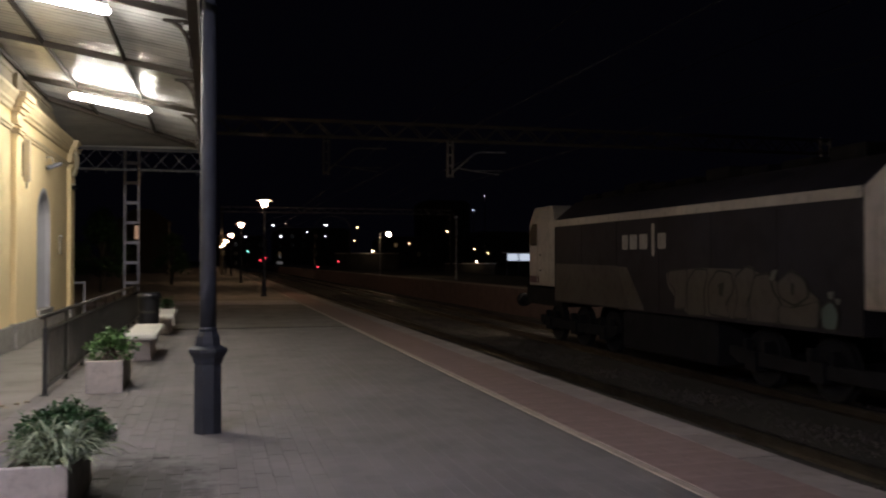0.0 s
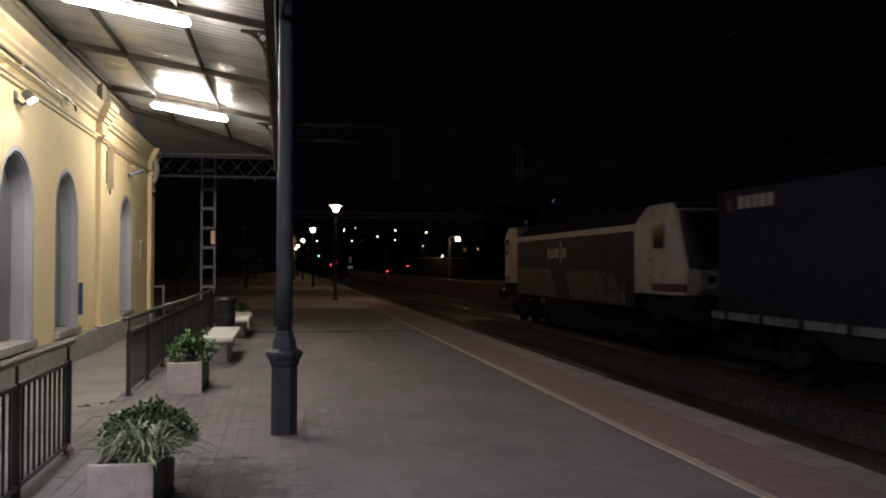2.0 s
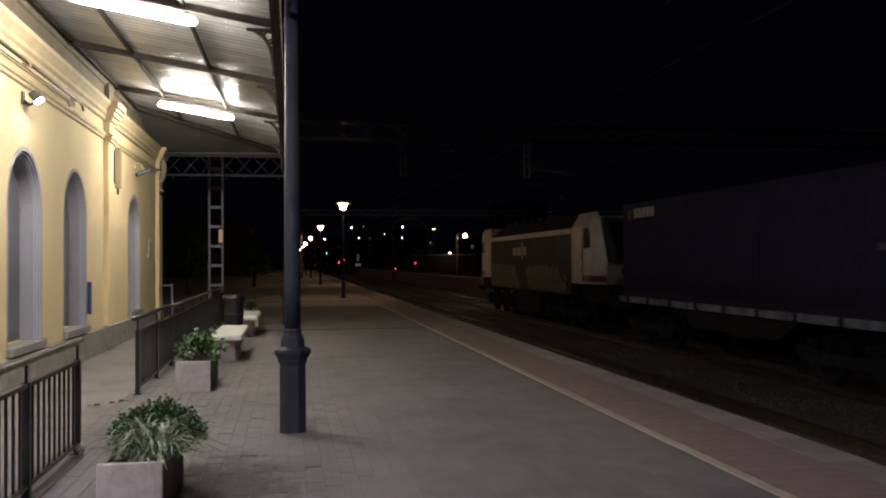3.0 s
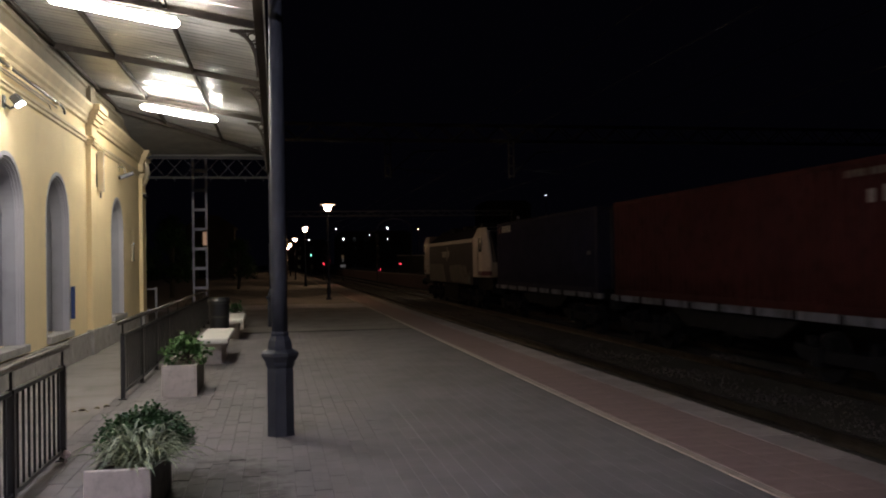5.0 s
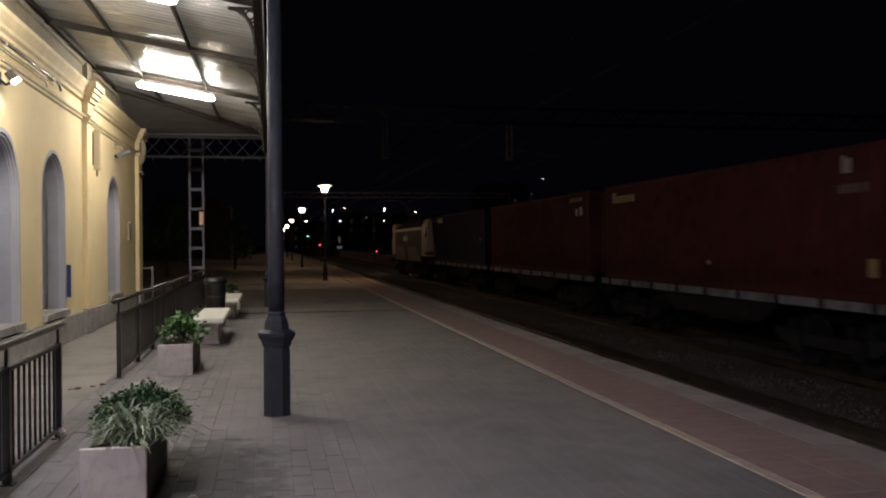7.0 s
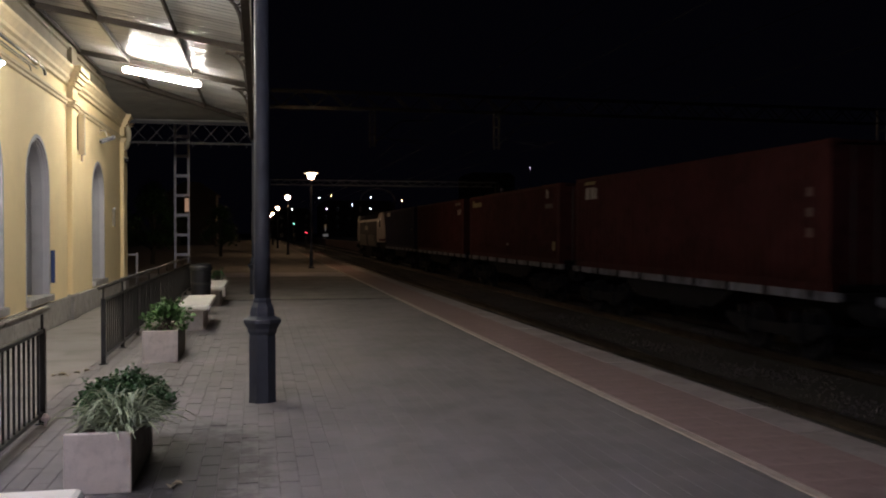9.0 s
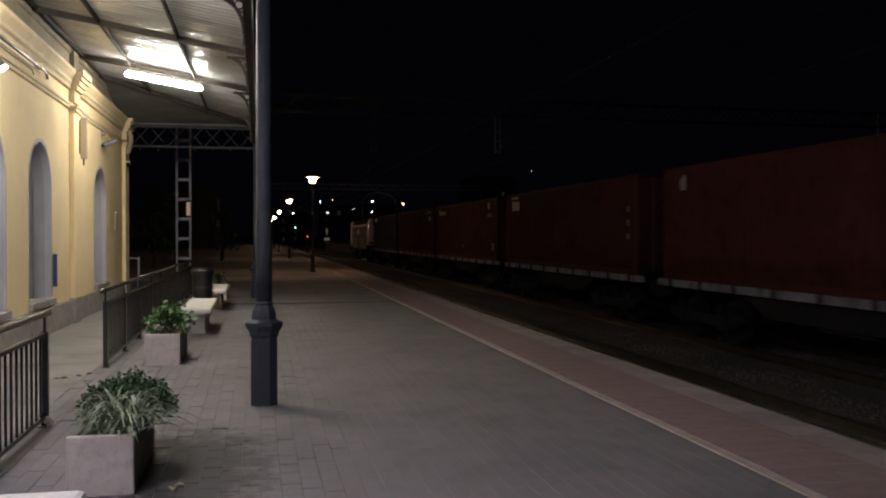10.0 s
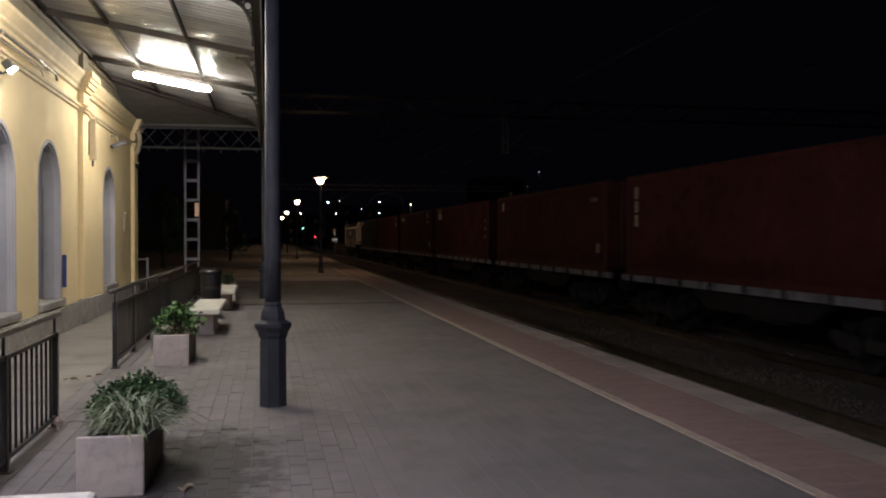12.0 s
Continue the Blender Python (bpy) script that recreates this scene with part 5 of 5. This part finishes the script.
    letter(M_GRAF2, [(2.02, 0.84), (1.63, 0.81), (1.29, 0.88), (0.98, 0.96), (1.01, 0.54), (1.4, 0.53), (2.01, 0.54)], 0.0186)
    letter(M_GRAF2, [(2.06, 1.22), (1.71, 1.42), (1.35, 1.29), (1.25, 1.03), (1.6, 0.87), (1.99, 0.99)], 0.0206)
    blob("graffiti_stroke", M_GRAFD, [(1.7, 1.25), (1.6, 1.22), (1.62, 1.02), (1.69, 1.04)], 0.03, 0.0226)
    letter(M_GRAF3, [(0.93, 0.83), (0.69, 0.97), (0.53, 0.8), (0.58, 0.53), (0.88, 0.54)], 0.0238)
    blob("graffiti_highlight", M_GRAFW, [(2.2, 1.44), (2.07, 1.45), (2.19, 1.25), (2.29, 1.28)], 0.03, 0.0258)
    blob("graffiti_highlight", M_GRAFW, [(0.77, 1.11), (0.63, 1.13), (0.67, 1.0), (0.74, 1.01)], 0.03, 0.0270)
    blob("graffiti_highlight", M_GRAFW, [(0.6, 1.02), (0.48, 1.01), (0.54, 0.91)], 0.03, 0.0282)
    return lo


def revolve_y(x, y, z, r, d, length=0.03):
    bm = bmesh.new()
    revolve(bm, [(r * 0.6, 0), (r * 0.6, length * 0.7), (r, length * 0.75), (r, length)], 14)
    bmesh.ops.rotate(bm, verts=bm.verts[:], cent=(0, 0, 0), matrix=Matrix.Rotation(-d * math.pi / 2, 3, "X"))
    bmesh.ops.translate(bm, verts=bm.verts[:], vec=(x, y, z))
    return bm


def wagon(y0):
    """Flat wagon 13.3 m long; y0 is its leading end behind the joint."""
    w = thing("flat_wagon", TRACK2, SHIFT0 + y0, 0, "grimy container flat wagon with a pale side sill", "wagon", "container wagons")
    L = 13.0
    for s in (-1, 1):
        x = s * 1.17
        bm = bmesh.new()
        prism(bm, [(-0.1, 0.44), (-L + 0.1, 0.44), (-L, 0.48), (-L, 0.60), (0, 0.60), (0, 0.48)], x - 0.04, x + 0.04, "x")
        part("side_sill", bm, M_SILL, w, "pale worn side sill")
        bm = bmesh.new()
        prism(bm, [(-3.6, 0.425), (-9.3, 0.425), (-8.4, 0.0), (-4.5, 0.0)], x * 0.86 - 0.03, x * 0.86 + 0.03, "x")
        part("fish_belly", bm, M_UNDER, w)
        for k in range(9):
            y = -0.7 - 1.44 * k
            part("stanchion", B(x - 0.05 * s - 0.02, x + s * 0.05 + 0.02, y - 0.06, y + 0.06, 0.43, 0.602) if s > 0 else B(x - 0.07, x + 0.07, y - 0.06, y + 0.06, 0.43, 0.602), M_UNDER, w)
    bm = bmesh.new()
    box(bm, -0.25, 0.25, -L, 0, 0.1, 0.585)
    for k in range(10):
        y = -0.15 - 1.4 * k
        box(bm, -1.13, 1.13, y - 0.12, y, 0.44, 0.585)
    part("underframe", bm, M_UNDER, w)
    bm = bmesh.new()
    box(bm, -0.9, -0.4, -7.6, -6.0, -0.1, 0.44)
    revolve(bm, [(0.18, -0.1), (0.18, 0.44)], 12, x=-0.6, y=-5.2)
    part("brake_gear", bm, M_UNDER, w)
    for y, d in ((0.0, 1), (-L, -1)):
        for x in (-0.88, 0.88):
            part("buffer", revolve_y(x, y, 0.3, 0.22, d, 0.42), M_UNDER, w)
    for y in (-2.1, -10.8):
        bogie(w, y, (-0.9, 0.9), 0.46)
    return w


def container(y0, m, label, marks):
    c = thing("container", TRACK2, SHIFT0 + y0, 0.605, label, "container", "freight containers")
    L, W, H = 12.40, 1.22, 2.62
    for s in (-1, 1):
        bm = bmesh.new()
        pitch, dep = 0.278, 0.036
        n = int((L - 0.3) / pitch)
        y = -0.15
        line = [(y, 0.0)]
        for k in range(n):
            line += [(y - 0.072, 0.0), (y - 0.140, dep), (y - 0.210, dep), (y - 0.278, 0.0)]
            y -= pitch
        line.append((-L + 0.15, 0.0))
        x = s * (W - 0.012)
        a = [bm.verts.new((x - s * d, yy, 0.15)) for yy, d in line]
        b = [bm.verts.new((x - s * d, yy, H - 0.1)) for yy, d in line]
        for i in range(len(line) - 1):
            bm.faces.new((a[i], a[i + 1], b[i + 1], b[i]))
        part("side_panel", bm, m, c, "corrugated steel side")
        part("top_rail", B(s * W - (0.07 if s > 0 else 0), s * W + (0.07 if s < 0 else 0), -L + 0.15, -0.15, H - 0.1, H - 0.01), m, c)
        part("bottom_rail", B(s * W - (0.07 if s > 0 else 0), s * W + (0.07 if s < 0 else 0), -L + 0.15, -0.15, 0.0, 0.15), m, c)
        for yy in (-0.15, -L):
            part("corner_post", B(s * W - (0.15 if s > 0 else 0), s * W + (0.15 if s < 0 else 0), yy, yy + 0.15, 0.1, H - 0.1), m, c)
            for z in (0.0, H - 0.118):
                part("corner_casting", B(s * (W + 0.003) - (0.17 if s > 0 else 0), s * (W + 0.003) + (0.17 if s < 0 else 0), yy - 0.015, yy + 0.165, z, z + 0.118, bevel=0.008), m, c)
    part("roof", B(-W + 0.07, W - 0.07, -L + 0.05, -0.05, H - 0.06, H - 0.02), m, c)
    part("floor", B(-W + 0.07, W - 0.07, -L + 0.1, -0.1, 0.02, 0.14), M_UNDER, c)
    bm = box(bmesh.new(), -W + 0.15, W - 0.15, -0.09, -0.05, 0.12, H - 0.1)
    part("front_wall", bm, m, c)
    for x0, x1 in ((-W + 0.16, -0.01), (0.01, W - 0.16)):
        d = part("door", B(x0, x1, -L + 0.04, -L + 0.09, 0.12, H - 0.1, bevel=0.008), m, c)
        for k in (0.28, 0.72):
            xx = x0 + (x1 - x0) * k
            part("lock_rod", tube(bmesh.new(), [(xx, -L + 0.015, 0.1), (xx, -L + 0.015, H - 0.1)], 0.018, 6), M_DARKSTEEL, d)
    for kind, y, z, h, spec, mm in marks:
        bars(c, y, z - 0.20, spec, h, mm, -W, kind)
    return c


WORD5 = tuple((0.22, 0.07, k) for k in (0.85, 0.85, 0.85, 0.85, 0.85))
CODE = ((0.10, 0.05, 1), (0.10, 0.05, 1), (0.10, 0.05, 1), (0.10, 0.12, 1), (0.09, 0.04, 1), (0.09, 0.04, 1), (0.09, 0.04, 1), (0.09, 0.04, 1))


def column(y, z, n, h=0.26, m=M_WHITE):
    return [("marking", y, z - 0.36 * k, h, ((0.15, 0, 1),), m) for k in range(n)]


def train():
    things = [locomotive()]
    fronts = (-4.75, -18.5, -32.25, -46.2, -60.15, -73.95, -87.8)
    specs = (
        (M_BLUE, "dark navy corrugated freight container with white lettering", [("logo_mark", -0.42, 2.36, 0.27, ((0.24, 0, 1),), M_LOGORED), ("lettering", -0.90, 2.40, 0.31, WORD5, M_WHITE), ("marking", -11.5, 1.36, 0.12, CODE[:2], M_DULL)]),
        (M_REDC, "oxide red corrugated freight container with pale codes", [("lettering", -10.6, 2.52, 0.12, CODE, M_DULL), ("lettering", -11.2, 2.07, 0.22, ((0.16, 0.24, 1), (0.18, 0, 1.2)), M_WHITE)]),
        (M_REDC, "oxide red corrugated container with yellow lettering", [("lettering", -0.62, 2.32, 0.24, ((0.22, 0.06, 1.2), (0.2, 0.06, 0.8), (0.2, 0.06, 0.8), (0.2, 0.06, 0.8), (0.2, 0.06, 0.8), (0.2, 0, 0.8)), M_YELL), ("marking", -6.25, 0.72, 0.09, ((0.09, 0, 1),), M_WHITE), ("lettering", -11.05, 2.36, 0.30, ((0.07, 0.05, 1), (0.10, 0.25, 0.8)), M_WHITE), ("lettering", -10.95, 2.02, 0.15, CODE[:5], M_DULL), ("marking", -11.72, 0.62, 0.30, ((0.24, 0, 1),), M_YELL)]),
        (M_REDD, "dark red freight container with a framed white label", [("label_panel", -0.82, 2.18, 0.34, ((0.30, 0.10, 1), (0.26, 0.06, 1), (0.16, 0, 0.9)), M_WHITE), ("label_stripe", -0.75, 2.60, 0.09, ((0.8, 0, 1),), M_YELL)] + column(-11.75, 1.85, 3, 0.16, M_DULL)),
        (M_REDC, "weathered oxide red freight container with small white marks", [("lettering", -0.85, 2.26, 0.34, ((0.10, 0.03, 0.8), (0.12, 0, 1)), M_WHITE), ("lettering", -11.1, 2.25, 0.12, CODE[:4], M_DULL), ("marking", -11.6, 0.74, 0.28, ((0.20, 0, 1),), M_YELL)]),
        (M_REDC, "oxide red freight container with a vertical white code", column(-0.62, 2.2, 3, 0.30)),
        (M_REDD, "dark red freight container at the tail", []))
    for y, (m, label, marks) in zip(fronts, specs):
        things.append(wagon(y + 0.35))
        things.append(container(y, m, label, marks))
    return things


# ---------- small pieces of the platform surface ----------
def piece_mesh(name, w, l, h, m, c=0.002):
    bm = bmesh.new()
    pts = lambda s, z: [bm.verts.new(p) for p in ((-w / 2 + s, -l / 2 + s, z), (w / 2 - s, -l / 2 + s, z), (w / 2 - s, l / 2 - s, z), (-w / 2 + s, l / 2 - s, z))]
    a, b, t = pts(0, -h), pts(0, -c), pts(c, 0)
    for u, v in ((a, b), (b, t)):
        for i in range(4):
            bm.faces.new((u[i], u[(i + 1) % 4], v[(i + 1) % 4], v[i]))
    bm.faces.new(t)
    me = bpy.data.meshes.new(name)
    bm.to_mesh(me)
    bm.free()
    me.materials.append(m)
    return me


def lay(name, x0, x1, y0, y1, w, l, m, keep, seed, stagger=True):
    """Rows of pieces along y: those inside keep are parts of their own, the rest one mesh."""
    rnd = random.Random(seed)
    floor = thing(name, 0, 0, 0, "grey-brown stone pavers laid in staggered rows on the platform" if m is M_PAVER else "row of worn platform edge slabs", "paving", kind="structure")
    me = piece_mesh("paver", w - 0.004, l - 0.004, 0.02, m)
    tight = piece_mesh("tight_paver", w - 0.0012, l - 0.0012, 0.02, m, 0.0005)
    worn = [v.co.copy() for v in tight.vertices]
    verts, faces = [], []
    src = [v.co.copy() for v in me.vertices]
    polys = [tuple(p.vertices) for p in me.polygons]
    count = 0
    n = int(round((x1 - x0) / w))
    for i in range(n):
        x = x0 + (i + 0.5) * w
        y = y0 + (l * (0.5 * (i % 2) + rnd.uniform(-0.06, 0.06)) if stagger else 0)
        while y < y1:
            flat = m is not M_PAVER or x > 0.9 + 0.5 * math.sin(0.9 * y) + rnd.uniform(-0.2, 0.2)
            e = 0.12 if flat else 1.0
            mtx = pose(x + e * rnd.uniform(-0.0015, 0.0015), y + l / 2, e * rnd.uniform(-0.0025, 0.0015), e * rnd.uniform(-0.12, 0.12), e * rnd.uniform(-0.12, 0.12), e * rnd.uniform(-0.3, 0.3))
            if keep[0] < x < keep[1] and keep[2] < y < keep[3] and count < 300:
                shared("paver", tight if flat else me, floor, mtx)
                count += 1
            else:
                k = len(verts)
                verts += [tuple(mtx @ v) for v in (worn if flat else src)]
                faces += [tuple(k + j for j in p) for p in polys]
            y += l
    rest = bpy.data.meshes.new("paver_rest")
    rest.from_pydata(verts, [], faces)
    rest.materials.append(m)
    ob = new("paver_rest", rest)
    ob.parent = floor
    tagged(ob, kind="stuff")


# ---------- build ----------
ground()
platform()
rails("track_1", TRACK1)
rails("track_2", TRACK2)
ballast()
far_wall()
station_wall()
for i, c in enumerate(ARCHES):
    arched_opening(i + 1, c)
wall_fixtures()
canopy()
pillar()
strip_lamp()
railing(2.05, 8.05, -1.75, "dark metal railing with a worn round handrail")
railing(11.56, 25.8, -1.82, "long dark metal railing with a worn round handrail")
bench(-1.0, 2.0, 2.3, "pale cast-stone bench beside the planter")
bench(-0.98, 14.8, 2.4, "pale cast-stone bench before the litter bin")
bench(-0.92, 19.9, 2.4, "pale cast-stone bench past the litter bin")
planter(-0.945, 5.80, 1.15, "pale concrete planter with spider plant and shrub", 0.395, 0.375)
planter(-1.16, 11.56, 1.25, "pale concrete planter with a leafy green plant", 0.42, 0.39)
planter(-0.98, 23.2, 1.0, "pale concrete planter beyond the benches")
strap_plant(-0.84, 6.13, 0.35, 330)
shrub(-0.90, 6.72, 0.37, 0.36, 0.34, 0.235, 5600, 0.027, M_LEAF, "dense dark green shrub at the back of a planter", 3, 0.75)
shrub(-1.12, 11.95, 0.40, 0.32, 0.40, 0.34, 760, 0.056, M_LEAF2, "leafy bright green plant spilling from a planter", 4)
shrub(-0.98, 23.6, 0.40, 0.2, 0.3, 0.28, 160, 0.06, M_LEAF, "small green plant in a far planter", 6)
litter_bin()
small_litter()
street_lamp()
gantry()
signal_arch()
overhead_wires()
town()
side_fence()
for x, y, h, k in ((-5.2, 48, 3.6, 1), (-2.4, 62, 3.2, 2), (-6.5, 60, 4.6, 3)):
    tree(x, y, h, k)
TRAIN = train()
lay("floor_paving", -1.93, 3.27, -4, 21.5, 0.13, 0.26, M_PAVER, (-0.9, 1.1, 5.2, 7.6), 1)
lay("edge_tiles", 3.44, 4.24, -4, 70, 0.40, 0.40, M_RED, (3.4, 4.3, 5.0, 30.0), 2, False)


def coping_row():
    """Long edge slabs on the platform rim."""
    floor = thing("platform_coping", 0, 0, 0, "worn grey coping slabs along the platform rim", "coping", kind="structure")
    me = piece_mesh("coping_slab", 0.385, 0.99, 0.12, M_COPING)
    rnd = random.Random(4)
    for k in range(110):
        shared("coping_slab", me, floor, pose(4.43 + rnd.uniform(-0.006, 0.006), -4 + k, rnd.uniform(-0.003, 0.004), 0, 0, rnd.uniform(-0.15, 0.15)))


coping_row()


def motions():
    times = [0.5 * k for k in range(25)]
    for ob in TRAIN:
        base = ob.location.copy()
        walk(ob, [(t, pose(base.x, base.y + train_y(t) - SHIFT0, base.z)) for t in times])
    fine = [k / 15 for k in range(181)]
    for w, y, r in WHEELS:
        rows = [(t, pose(0, y, RAIL + r) @ Matrix.Rotation(-(train_y(t) - SHIFT0) / r, 4, "X")) for t in fine]
        walk(w, rows)


motions()
